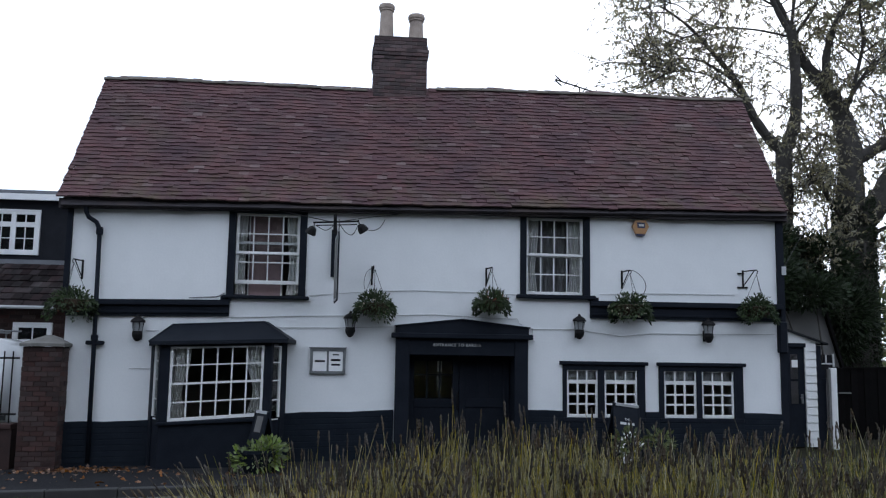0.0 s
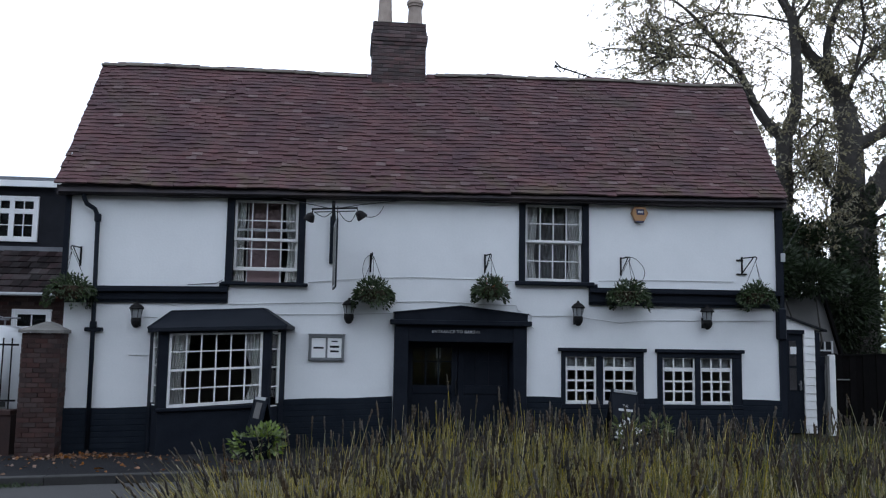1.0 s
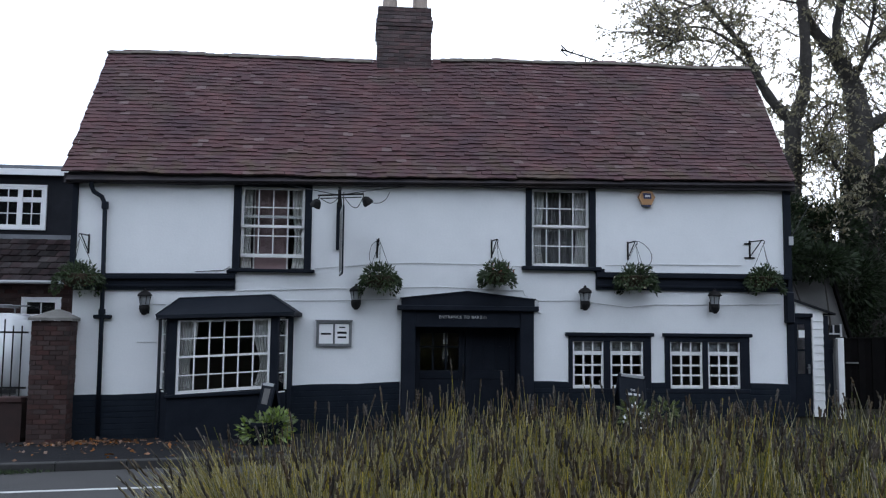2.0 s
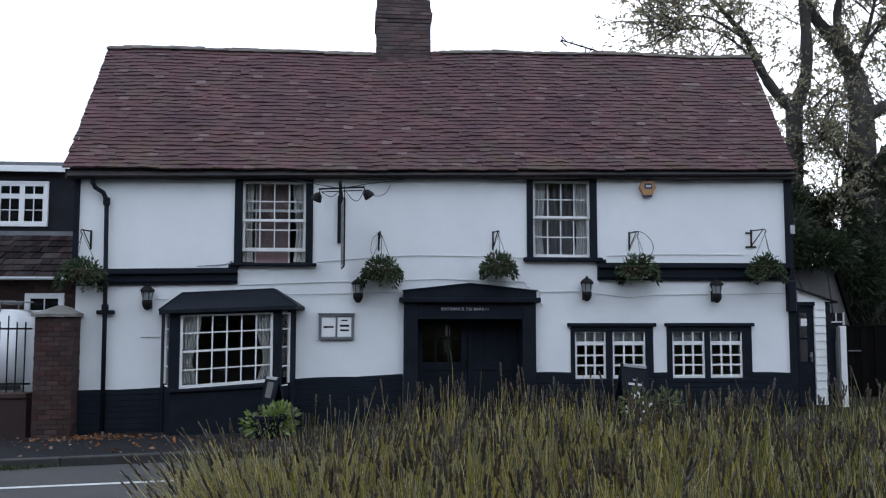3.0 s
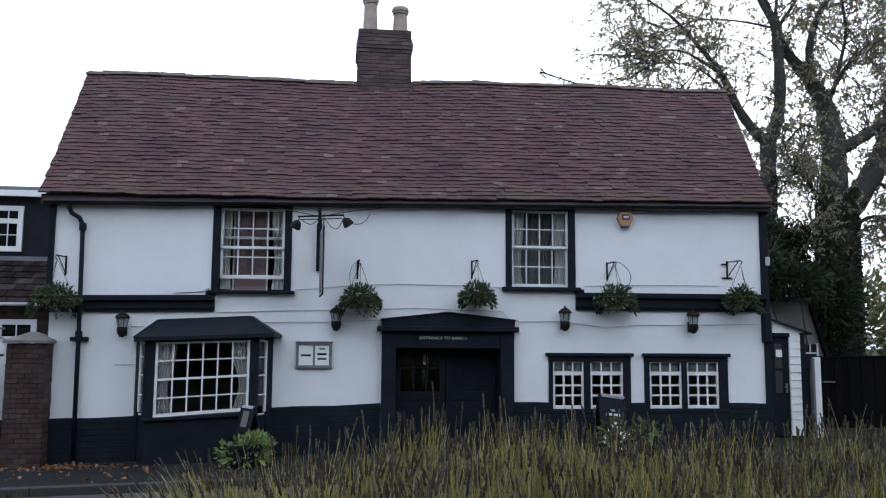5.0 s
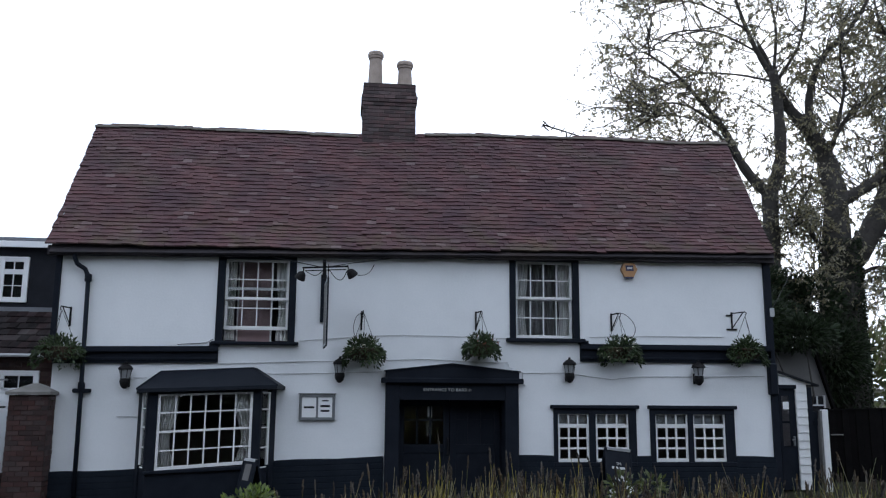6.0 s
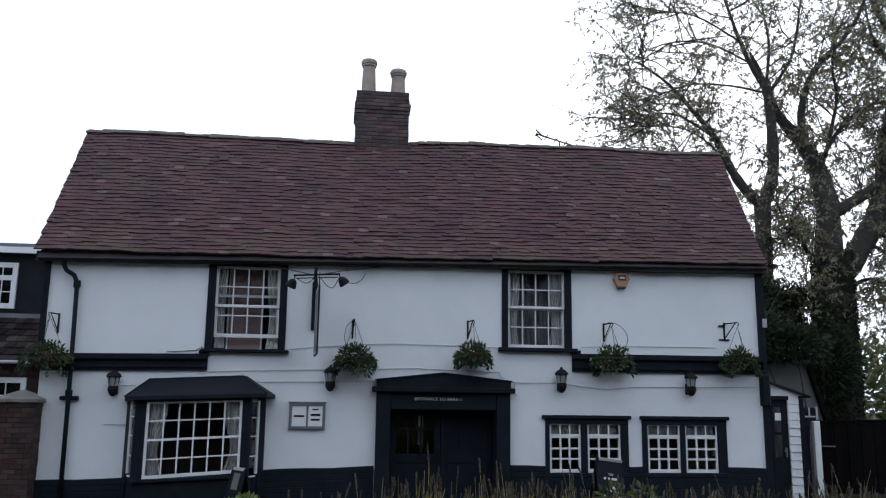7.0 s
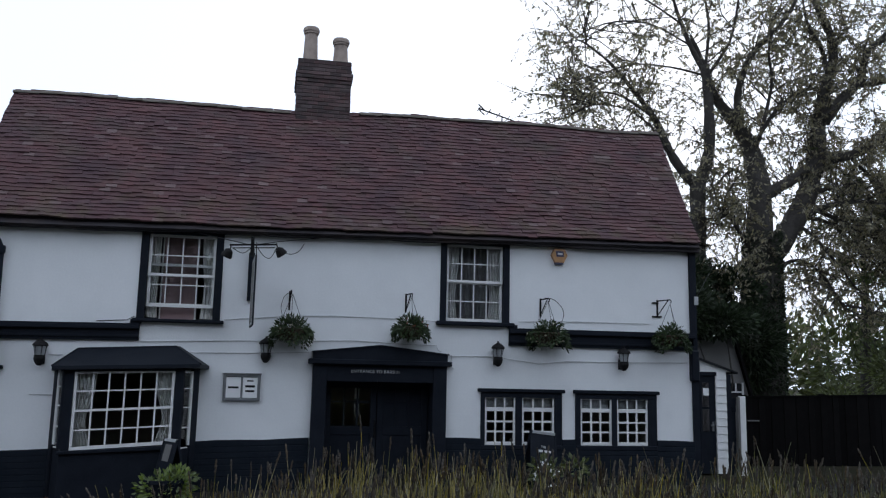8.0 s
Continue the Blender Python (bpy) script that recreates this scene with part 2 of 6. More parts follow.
GREENSTEM = leaf_mat("green_lavender_stem", (0.165, 0.165, 0.042), (0.062, 0.075, 0.017), 0.7)
SPIKE = leaf_mat("faded_lavender_flower", (0.070, 0.049, 0.028), (0.028, 0.021, 0.014), 0.6, 0.05)
LAVLEAF = leaf_mat("grey_green_lavender_leaf", (0.042, 0.052, 0.012), (0.017, 0.022, 0.007), 0.5)
LITTER = leaf_mat("fallen_brown_leaf", (0.22, 0.10, 0.04), (0.13, 0.06, 0.03), 0.5, 0.1)


# ---- mesh helpers ----
def part(name, bm, material, parent=None, label="", smooth=False):
    """Links a bmesh (or a ready mesh) as one object, under a thing or a part if given."""
    if isinstance(bm, bpy.types.Mesh):
        me = bm
    else:
        me = bpy.data.meshes.new(name)
        bm.normal_update()
        bm.to_mesh(me)
        bm.free()
    if not me.materials:
        me.materials.append(material)
    if smooth:
        for p in me.polygons:
            p.use_smooth = True
    ob = new(name, me)
    if parent:
        ob.parent = parent
    if label:
        tagged(ob, label)
    return ob


def thing(name, label, category, at=(0, 0, 0), group="", kind=""):
    ob = new(name)
    ob.empty_display_size = 0.1
    ob.location = at
    return tagged(ob, label, category, group, kind)


def add_box(bm, x0, x1, y0, y1, z0, z1, bevel=0.0):
    """A box between two corners; z may be a pair (value at x0, value at x1)."""
    za = z0 if isinstance(z0, tuple) else (z0, z0)
    zb = z1 if isinstance(z1, tuple) else (z1, z1)
    v = [bm.verts.new(c) for c in ((x0, y0, za[0]), (x1, y0, za[1]), (x1, y1, za[1]), (x0, y1, za[0]),
                                   (x0, y0, zb[0]), (x1, y0, zb[1]), (x1, y1, zb[1]), (x0, y1, zb[0]))]
    f = [bm.faces.new([v[i] for i in q]) for q in ((3, 2, 1, 0), (4, 5, 6, 7), (0, 1, 5, 4), (1, 2, 6, 5), (2, 3, 7, 6), (3, 0, 4, 7))]
    if bevel:
        es = list({e for q in f for e in q.edges})
        bmesh.ops.bevel(bm, geom=es, offset=bevel, segments=1, affect="EDGES")
    return bm


def box(x0, x1, y0, y1, z0, z1, bevel=0.0):
    return add_box(bmesh.new(), x0, x1, y0, y1, z0, z1, bevel)


def prism(pts, y0, y1):
    """An outline in x and z, pushed from y0 to y1."""
    bm = bmesh.new()
    a = [bm.verts.new((x, y0, z)) for x, z in pts]
    b = [bm.verts.new((x, y1, z)) for x, z in pts]
    n = len(pts)
    bm.faces.new(a)
    bm.faces.new(b[::-1])
    for i in range(n):
        bm.faces.new((a[i], b[i], b[(i + 1) % n], a[(i + 1) % n]))
    bmesh.ops.recalc_face_normals(bm, faces=bm.faces)
    return bm


def add_tube(bm, pts, radii, sides=8, cap=True):
    """A tapered tube along points."""
    pts = [Vector(p) for p in pts]
    if not isinstance(radii, (list, tuple)):
        radii = [radii] * len(pts)
    rings, u = [], None
    for i, p in enumerate(pts):
        d = (pts[min(i + 1, len(pts) - 1)] - pts[max(i - 1, 0)]).normalized()
        if u is None:
            u = d.cross(Vector((0, 0, 1)) if abs(d.z) < 0.9 else Vector((1, 0, 0))).normalized()
        else:
            u = (u - d * u.dot(d)).normalized()
        w = d.cross(u)
        rings.append([bm.verts.new(p + radii[i] * (math.cos(a) * u + math.sin(a) * w)) for a in [2 * math.pi * k / sides for k in range(sides)]])
    for a, b in zip(rings, rings[1:]):
        for k in range(sides):
            bm.faces.new((a[k], a[(k + 1) % sides], b[(k + 1) % sides], b[k]))
    if cap:
        bm.faces.new(rings[0])
        bm.faces.new(rings[-1][::-1])
    return bm


def tube(pts, radii, sides=8):
    bm = add_tube(bmesh.new(), pts, radii, sides)
    bmesh.ops.recalc_face_normals(bm, faces=bm.faces)
    return bm


def smooth_path(pts, steps=5):
    """Points along a soft curve through the given ones."""
    p = [Vector(q) for q in pts]
    out = []
    for a, b, c, d in zip([p[0]] + p[:-2], p[:-1], p[1:], p[2:] + [p[-1]]):
        for k in range(steps):
            t = k / steps
            out.append(0.5 * ((2 * b) + (c - a) * t + (2 * a - 5 * b + 4 * c - d) * t * t + (3 * b - a - 3 * c + d) * t ** 3))
    return out + [p[-1]]


def lathe(profile, sides=20):
    """A turned form: radius and height pairs, about the z axis."""
    bm = bmesh.new()
    rings = [[bm.verts.new((r * math.cos(2 * math.pi * k / sides), r * math.sin(2 * math.pi * k / sides), z)) for k in range(sides)] for r, z in profile]
    for a, b in zip(rings, rings[1:]):
        for k in range(sides):
            bm.faces.new((a[k], a[(k + 1) % sides], b[(k + 1) % sides], b[k]))
    bm.faces.new(rings[0][::-1])
    bm.faces.new(rings[-1])
    return bm


def leaf_mesh(name, P, D, length, width, fold=0.25, seed=0):
    """Many small folded leaves: places P, directions D, lengths and the width ratio."""
    rng = np.random.default_rng(seed)
    P, D = np.asarray(P, float), np.asarray(D, float)
    n = len(P)
    D = D / np.maximum(np.linalg.norm(D, axis=1, keepdims=True), 1e-6)
    R = rng.normal(size=(n, 3))
    S = np.cross(D, R)
    S /= np.maximum(np.linalg.norm(S, axis=1, keepdims=True), 1e-6)
    N = np.cross(D, S)
    L = (np.asarray(length) * np.ones(n))[:, None]
    W = L * width * 0.5
    mid = P + D * L * 0.45
    V = np.stack([P, mid + S * W + N * W * fold, P + D * L, mid - S * W + N * W * fold], 1).reshape(-1, 3)
    i = np.arange(n)[:, None] * 4
    F = np.concatenate([i + [0, 1, 2], i + [0, 2, 3]], 1).reshape(-1, 3)
    me = bpy.data.meshes.new(name)
    me.from_pydata(V.tolist(), [], F.tolist())
    return me


def ball_points(n, c, r, seed, shell=0.55):
    rng = np.random.default_rng(seed)
    d = rng.normal(size=(n, 3))
    d /= np.linalg.norm(d, axis=1, keepdims=True)
    k = shell + (1 - shell) * rng.random((n, 1))
    return np.asarray(c) + d * k * np.asarray(r), d


# ---- the lie of the land: the street climbs gently to the door and runs level past it ----
KERB_Y, FAR_Y = -2.08, -6.4


def rise(x):
    return 0.03 + 0.026 * min(max(x, -18), 6.5)


def lie(x, y):
    """Ground height: footway, road a step lower, a verge and a raised bed on the near side."""
    if y > KERB_Y:
        return rise(x) + 0.012 * min(y, 3)
    if y > FAR_Y:
        return rise(x) - 0.12
    return rise(x) + min(0.28, 0.02 + (FAR_Y - y) * 0.1)


def sheet(xs, ys, dz):
    bm = bmesh.new()
    g = [[bm.verts.new((x, y, lie(x, y) + dz)) for y in ys] for x in xs]
    for i in range(len(xs) - 1):
        for j in range(len(ys) - 1):
            bm.faces.new((g[i][j], g[i + 1][j], g[i + 1][j + 1], g[i][j + 1]))
    return bm


FARX = [-400, -120, -50, -30, -18] + [-18 + 2 * i for i in range(1, 23)] + [35, 50, 120, 400]
tagged(part("ground", sheet(FARX, [-400, -120, -50, -30, -20, -12, -9, -7.2, -6.6, FAR_Y - 0.01, FAR_Y + 0.01, -4, KERB_Y - 0.06, KERB_Y + 0.01, 0, 3, 8, 20, 50, 120, 400], -0.03), EARTH),
       "rough grass and bare soil ground under the street", "ground", kind="structure")
NEARX = [-60, -30] + [-18 + 2 * i for i in range(0, 23)] + [40, 60]
tagged(part("road", sheet(NEARX, [FAR_Y + 0.02, -5.5, -4, -3, KERB_Y - 0.14], 0.0), ASPHALT), "worn grey asphalt road in front of the pub", "road", kind="structure")
tagged(part("pavement", sheet(NEARX, [KERB_Y + 0.02, -1, 0.05], 0.0), PAVE), "dark asphalt pavement along the pub front", "pavement", kind="structure")
tagged(part("road_line", sheet(NEARX, [-3.62, -3.52], 0.005), LINE), "worn white line painted along the road", "road line", kind="structure")

# ---- the pub: a hollow box with real openings ----
X0, X1, WY, DEPTH = 0.12, 11.93, 0.0, 4.4


def eaves(x):
    return 4.10 + 0.0182 * x


def wall_holes(name, x0, x1, y0, y1, zb, zt, holes, material, parent):
    """A wall with thickness, from zb(x) to zt(x), with rectangular holes (x0, x1, z0, z1) cut through."""
    xs = sorted({x0, x1, *[h[0] for h in holes], *[h[1] for h in holes]})
    fine = []
    for a, b in zip(xs, xs[1:]):
        k = max(1, int((b - a) / 0.5))
        fine += [a + (b - a) * i / k for i in range(k)]
    xs = fine + [x1]
    zs = sorted({*[h[2] for h in holes], *[h[3] for h in holes]})
    bm = bmesh.new()
    cache = {}

    def vert(i, j, y):
        if (i, j, y) not in cache:
            x = xs[i]
            z = zb(x) if j == 0 else zt(x) if j == len(zs) + 1 else zs[j - 1]
            cache[(i, j, y)] = bm.verts.new((x, y, z))
        return cache[(i, j, y)]

    def solid(i, j):
        if not (0 <= i < len(xs) - 1 and 0 <= j <= len(zs)):
            return False
        cx = (xs[i] + xs[i + 1]) / 2
        cz = (-9 if j == 0 else zs[j - 1]) / 2 + (99 if j == len(zs) else zs[j]) / 2
        return not any(h[0] < cx < h[1] and h[2] < cz < h[3] for h in holes)

    for i in range(len(xs) - 1):
        for j in range(len(zs) + 1):
            if not solid(i, j):
                continue
            for y, flip in ((y0, False), (y1, True)):
                q = [vert(i, j, y), vert(i + 1, j, y), vert(i + 1, j + 1, y), vert(i, j + 1, y)]
                bm.faces.new(q[::-1] if flip else q)
            for di, dj, a, b in ((-1, 0, (i, j), (i, j + 1)), (1, 0, (i + 1, j), (i + 1, j + 1)), (0, -1, (i, j), (i + 1, j)), (0, 1, (i, j + 1), (i + 1, j + 1))):
                if not solid(i + di, j + dj):
                    bm.faces.new((vert(*a, y0), vert(*b, y0), vert(*b, y1), vert(*a, y1)))
    bmesh.ops.recalc_face_normals(bm, faces=bm.faces)
    return part(name, bm, material, parent)


A = (2.66, 3.76, 2.74, 4.12)
B = (7.46, 8.50, 2.86, 4.19)
C = (8.16, 9.42, 0.84, 1.66)
D = (9.83, 11.12, 0.82, 1.66)
ENT = (5.52, 7.31, 0.10, 1.86)
BAY = (1.70, 3.35, 0.75, 1.98)
pub = thing("pub_house", "two-storey white rendered pub with black trim and a clay tile roof", "house")
wall_holes("front_wall", X0, X1, WY, WY + 0.28, lambda x: rise(x) - 0.3, lambda x: eaves(x) + 0.05, [A, B, C, D, ENT, BAY], RENDER, pub)
part("side_wall", prism([(X0, -0.4), (X0 + 0.28, -0.4), (X0 + 0.28, 4.1), (X0, 4.1)], WY + 0.28, DEPTH), RENDER, pub)
part("side_wall", prism([(X1 - 0.28, -0.2), (X1, -0.2), (X1, 4.3), (X1 - 0.28, 4.3)], WY + 0.28, DEPTH), RENDER, pub)
part("back_wall", box(X0, X1, DEPTH, DEPTH + 0.28, -0.4, (4.1, 4.3)), RENDER, pub)
for gx, gz in ((X0, 0.0), (X1 - 0.28, 0.21)):
    bm = bmesh.new()
    for xx in (gx, gx + 0.28):
        bm.faces.new([bm.verts.new(c) for c in ((xx, 0.12, 4.1 + gz), (xx, DEPTH, 4.1 + gz), (xx, 1.95, 6.72 + gz))])
    bmesh.ops.bridge_loops(bm, edges=bm.edges)
    bmesh.ops.recalc_face_normals(bm, faces=bm.faces)
    part("gable", bm, RENDER, pub)
part("storey_floor", box(X0 + 0.28, X1 - 0.28, 0.28, DEPTH, 2.30, 2.50), FLOORB, pub)
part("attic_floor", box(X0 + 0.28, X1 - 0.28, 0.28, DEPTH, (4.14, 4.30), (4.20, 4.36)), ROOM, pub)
part("ground_floor", box(X0 + 0.28, X1 - 0.28, 0.28, DEPTH, -0.1, 0.10), FLOORB, pub)
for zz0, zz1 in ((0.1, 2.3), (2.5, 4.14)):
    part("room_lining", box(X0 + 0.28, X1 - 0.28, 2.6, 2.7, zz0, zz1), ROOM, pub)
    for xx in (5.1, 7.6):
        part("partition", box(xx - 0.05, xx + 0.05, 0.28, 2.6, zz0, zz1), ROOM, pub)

# black plinth that follows the climb of the street
for xa, xb, za, zb in ((X0 - 0.01, 1.53, 0.72, 0.76), (3.52, 5.31, 0.885, 0.945), (7.52, 8.11, 0.962, 0.96), (8.11, 9.52, 0.785, 0.785), (9.52, 9.76, 0.955, 0.955), (9.76, 11.24, 0.785, 0.785), (11.24, X1 + 0.01, 0.94, 0.935)):
    bm = bmesh.new()
    n = max(2, int((xb - xa) / 0.3))
    for i in range(n):
        a, b = xa + (xb - xa) * i / n, xa + (xb - xa) * (i + 1) / n
        wob = lambda x: za + (zb - za) * (x - xa) / (xb - xa) + 0.008 * math.sin(x * 5.1)
        add_box(bm, a, b, -0.035, 0.002, (rise(a) - 0.2, rise(b) - 0.2), (wob(a), wob(b)))
    bmesh.ops.remove_doubles(bm, verts=bm.verts, dist=0.0005)
    part("plinth", bm, PLINTH, pub)
    for k in range(1, 8):
        z = max(za, zb) - 0.09 * k
        if z > rise(xb) + 0.05:
            part("plinth_course", box(xa, xb, -0.042, -0.034, (z + za - max(za, zb), z + zb - max(za, zb)), (z + 0.074 + za - max(za, zb), z + 0.074 + zb - max(za, zb)), 0.003), PLINTH, pub)

# black string band, in two lengths, with a stepped moulding
for xa, xb, zb0, zb1, t0, t1 in ((X0, 2.64, 2.37, 2.41, 2.635, 2.67), (8.58, X1 + 0.02, 2.49, 2.49, 2.785, 2.795)):
    bm = box(xa, xb, -0.05, 0.002, (zb0, zb1), (t0 - 0.07, t1 - 0.07), 0.004)
    add_box(bm, xa, xb, -0.11, 0.002, (t0 - 0.09, t1 - 0.09), (t0 - 0.03, t1 - 0.03), 0.006)
    add_box(bm, xa, xb, -0.075, 0.002, (t0 - 0.03, t1 - 0.03), (t0, t1), 0.004)
    add_box(bm, xa, xb, -0.075, 0.002, (zb0 + 0.045, zb1 + 0.045), (zb0 + 0.085, zb1 + 0.085), 0.004)
    part("string_band", bm, BLACK, pub, "black painted string band with stepped moulding")
part("band_end", box(2.50, 2.66, -0.07, 0.002, 2.66, 2.73, 0.006), BLACK, pub)
part("band_end", box(8.55, 8.72, -0.07, 0.002, 2.78, 2.84, 0.006), BLACK, pub)
part("corner_board", box(X0 - 0.06, X0 + 0.02, -0.05, 0.1, 2.6, 4.15), BLACK, pub)
part("corner_board", box(X1 - 0.03, X1 + 0.09, -0.05, 0.15, 2.35, 4.34), BLACK, pub)
part("corner_board", box(X1 - 0.01, X1 + 0.11, -0.04, 0.15, 0.2, 1.96), BLACK, pub)
part("corner_block", box(X1 - 0.05, X1 + 0.10, -0.10, 0.15, 1.96, 2.50, 0.02), BLACK, pub)


def soffit(x):
    """Underside of the worn eaves board, uneven along the house."""
    return 4.068 + 0.0185 * x - 0.0004 * x * x + 0.008 * math.sin(x * 2.3) + 0.005 * math.sin(x * 6.1)


bm = bmesh.new()
for i in range(48):
    a, b = -0.05 + 12.1 * i / 48, -0.05 + 12.1 * (i + 1) / 48
    add_box(bm, a, b, -0.16, 0.0, (soffit(a), soffit(b)), (eaves(a) + 0.12, eaves(b) + 0.12))
bmesh.ops.remove_doubles(bm, verts=bm.verts, dist=0.0005)
part("eaves_board", bm, EAVES, pub, "weathered brown-black eaves board under the tiles")

# roof: boarding below, courses of plain clay tiles above, a bellcast at the eaves
RUN = [(-0.24, 4.175), (0.12, 4.56), (1.93, 6.84)]


def slope_at(s):
    """Place across the front slope s metres up from the eaves: y, z and the slope's angle."""
    for (ya, za), (yb, zb) in zip(RUN, RUN[1:]):
        d = math.hypot(yb - ya, zb - za)
        if s <= d or yb == RUN[-1][0]:
            k = s / d
            return ya + (yb - ya) * k, za + (zb - za) * k, math.atan2(zb - za, yb - ya)
        s -= d


ROOF_X0, ROOF_X1 = -0.07, 12.08
COURSES, GAUGE, TW = 34, 0.1015, 0.165


def sag(x, k):
    """The old ridge dips and the whole roof climbs with the house."""
    return 0.0175 * x + (1 - k) * 0.055 * max(0.0, 1 - x / 4.5) + k * (0.02 * math.sin(x * 0.9 + 0.6) + 0.012 * math.sin(x * 2.1)) - 0.035 * k * math.exp(-((x - 4.3) / 1.1) ** 2)


bm = bmesh.new()
prev = None
for y, z in RUN + [(4.7, 3.95), (4.7, 3.88), (1.93, 6.70), (0.2, 4.50), (-0.19, 4.15)]:
    ring = [bm.verts.new((x, y, z - 0.075 + 0.0175 * x)) for x in (0.0, 12.0 + 0.095 * (z - 4.1))]
    if prev:
        bm.faces.new((prev[0], prev[1], ring[1], ring[0]))
    else:
        first = ring
    prev = ring
bm.faces.new((prev[0], prev[1], first[1], first[0]))
bmesh.ops.recalc_face_normals(bm, faces=bm.faces)
roof = part("roof", bm, EAVES, pub, "clay tile roof with a bellcast at the eaves")

tile_me = bpy.data.meshes.new("tile")
tb = bmesh.new()
add_box(tb, 0.0, TW - 0.0006, 0.0, 0.16, -0.013, 0.011)
for v in tb.verts:
    v.co.z += -0.004 * ((v.co.x / TW - 0.5) ** 2) * 4
tb.to_mesh(tile_me)
tb.free()
tile_me.materials.append(TILE)
tile_v = np.array([v.co[:] for v in tile_me.vertices])
tile_f = [tuple(p.vertices) for p in tile_me.polygons]
rng = random.Random(7)
big_v, big_f = [], []
near_tiles = []
for c in range(COURSES):
    y, z, ang = slope_at(c * GAUGE)
    end_x = ROOF_X1 - 0.05 + 0.27 * c / COURSES
    cuts = [ROOF_X0] + [ROOF_X0 + TW * (i + (0.5 if c % 2 else 1.0)) for i in range(75)]
    cuts = [q for q in cuts if q < end_x - 0.05] + [end_x]
    edge_jit = rng.gauss(0, 0.006)
    for x, xe in zip(cuts, cuts[1:]):
        tilt = ang - 0.15 + rng.gauss(0, 0.020)
        lift = 0.016 + rng.gauss(0, 0.0026)
        slip = rng.gauss(0, 0.0045) - rng.random() ** 6 * 0.03
        m = (Matrix.Translation((x + (edge_jit if x == ROOF_X0 else rng.gauss(0, 0.002)), y, z + sag(x, c / COURSES) + 0.004 * math.sin(x * 2.7 + c * 0.22) + 0.005 * math.sin(x * 6.3 + c * 1.9)))
             @ Matrix.Rotation(tilt, 4, "X") @ Matrix.Rotation(rng.gauss(0, 0.005), 4, "Z") @ Matrix.Translation((0, slip, lift)) @ Matrix.Rotation(rng.gauss(0, 0.015), 4, "Y")
             @ Matrix.Diagonal(((xe - x) / TW, 1, 1, 1)))
        if c < 4:
            near_tiles.append(m)
        else:
            k = len(big_v)
            mm = np.array(m)
            big_v += (tile_v @ mm[:3, :3].T + mm[:3, 3]).tolist()
            big_f += [tuple(i + k for i in f) for f in tile_f]
me = bpy.data.meshes.new("roof_tiles")
me.from_pydata(big_v, [], big_f)
tagged(part("roof_tiles", me, TILE, roof), "old red-brown clay plain tiles in courses", kind="stuff")


# ---- windows ----
def bars(parent, x0, x1, z0, z1, y, cols, rows, rail=0.045, bar=0.018, depth=0.035, bottom=None, material=None):
    """A sash: a frame with glazing bars and one pane to each light."""
    material = material or WHITE
    bottom = bottom or rail
    sash = part("sash", box(x0, x0 + rail, y, y + depth, z0, z1, 0.004), material, parent)
    part("stile", box(x1 - rail, x1, y, y + depth, z0, z1, 0.004), material, sash)
    part("top_rail", box(x0 + rail, x1 - rail, y + 0.001, y + depth, z1 - rail, z1, 0.004), material, sash)
    part("bottom_rail", box(x0 + rail, x1 - rail, y + 0.001, y + depth, z0, z0 + bottom, 0.004), material, sash)
    ax, bx, az, bz = x0 + rail, x1 - rail, z0 + bottom, z1 - rail
    for i in range(1, cols):
        c = ax + (bx - ax) * i / cols
        part("glazing_bar", box(c - bar / 2, c + bar / 2, y + 0.003, y + depth - 0.003, az, bz), material, sash)
    for j in range(1, rows):
        c = az + (bz - az) * j / rows
        part("glazing_bar", box(ax, bx, y + 0.005, y + depth - 0.005, c - bar / 2, c + bar / 2), material, sash)
    for i in range(cols):
        for j in range(rows):
            px, pz = ax + (bx - ax) * i / cols, az + (bz - az) * j / rows
            p = part("pane", box(px, px + (bx - ax) / cols, y + depth / 2 - 0.002, y + depth / 2 + 0.002, pz, pz + (bz - az) / rows), GLASS, sash)
            p.visible_shadow = False
    return sash


def curtain(name, label, x0, x1, z0, z1, y, material, tied=0.0, folds=7):
    """A hanging curtain in folds, drawn in at mid-height by tied."""
    bm = bmesh.new()
    cols, rows = folds * 6, 14
    grid = []
    for j in range(rows + 1):
        v = j / rows
        pinch = 1 - abs(tied) * math.exp(-((v - 0.35) / 0.28) ** 2)
        row = []
        for i in range(cols + 1):
            u = i / cols
            x = x0 + (x1 - x0) * u * pinch if tied >= 0 else x1 - (x1 - x0) * (1 - u) * pinch
            row.append(bm.verts.new((x, y + 0.025 * math.sin(u * folds * 2 * math.pi + 0.6 * math.sin(v * 4)), z0 + (z1 - z0) * v)))
        grid.append(row)
    for a, b in zip(grid, grid[1:]):
        for i in range(cols):
            bm.faces.new((a[i], a[i + 1], b[i + 1], b[i]))
    ob = part(name, bm, material, None, smooth=True)
    so = ob.modifiers.new("thickness", "SOLIDIFY")
    so.thickness = 0.004
    return tagged(ob, label, "curtain")


def black_frame(parent, x0, x1, z0, z1, w, y0=-0.03, y1=0.10, top=True):
    part("jamb", box(x0 - w, x0, y0, y1, z0, z1, 0.005), BLACK, parent)
    part("jamb", box(x1, x1 + w, y0, y1, z0, z1, 0.005), BLACK, parent)
    if top:
        part("head", box(x0 - w, x1 + w, y0 - 0.004, y1, z1, z1 + 0.045, 0.005), BLACK, parent)


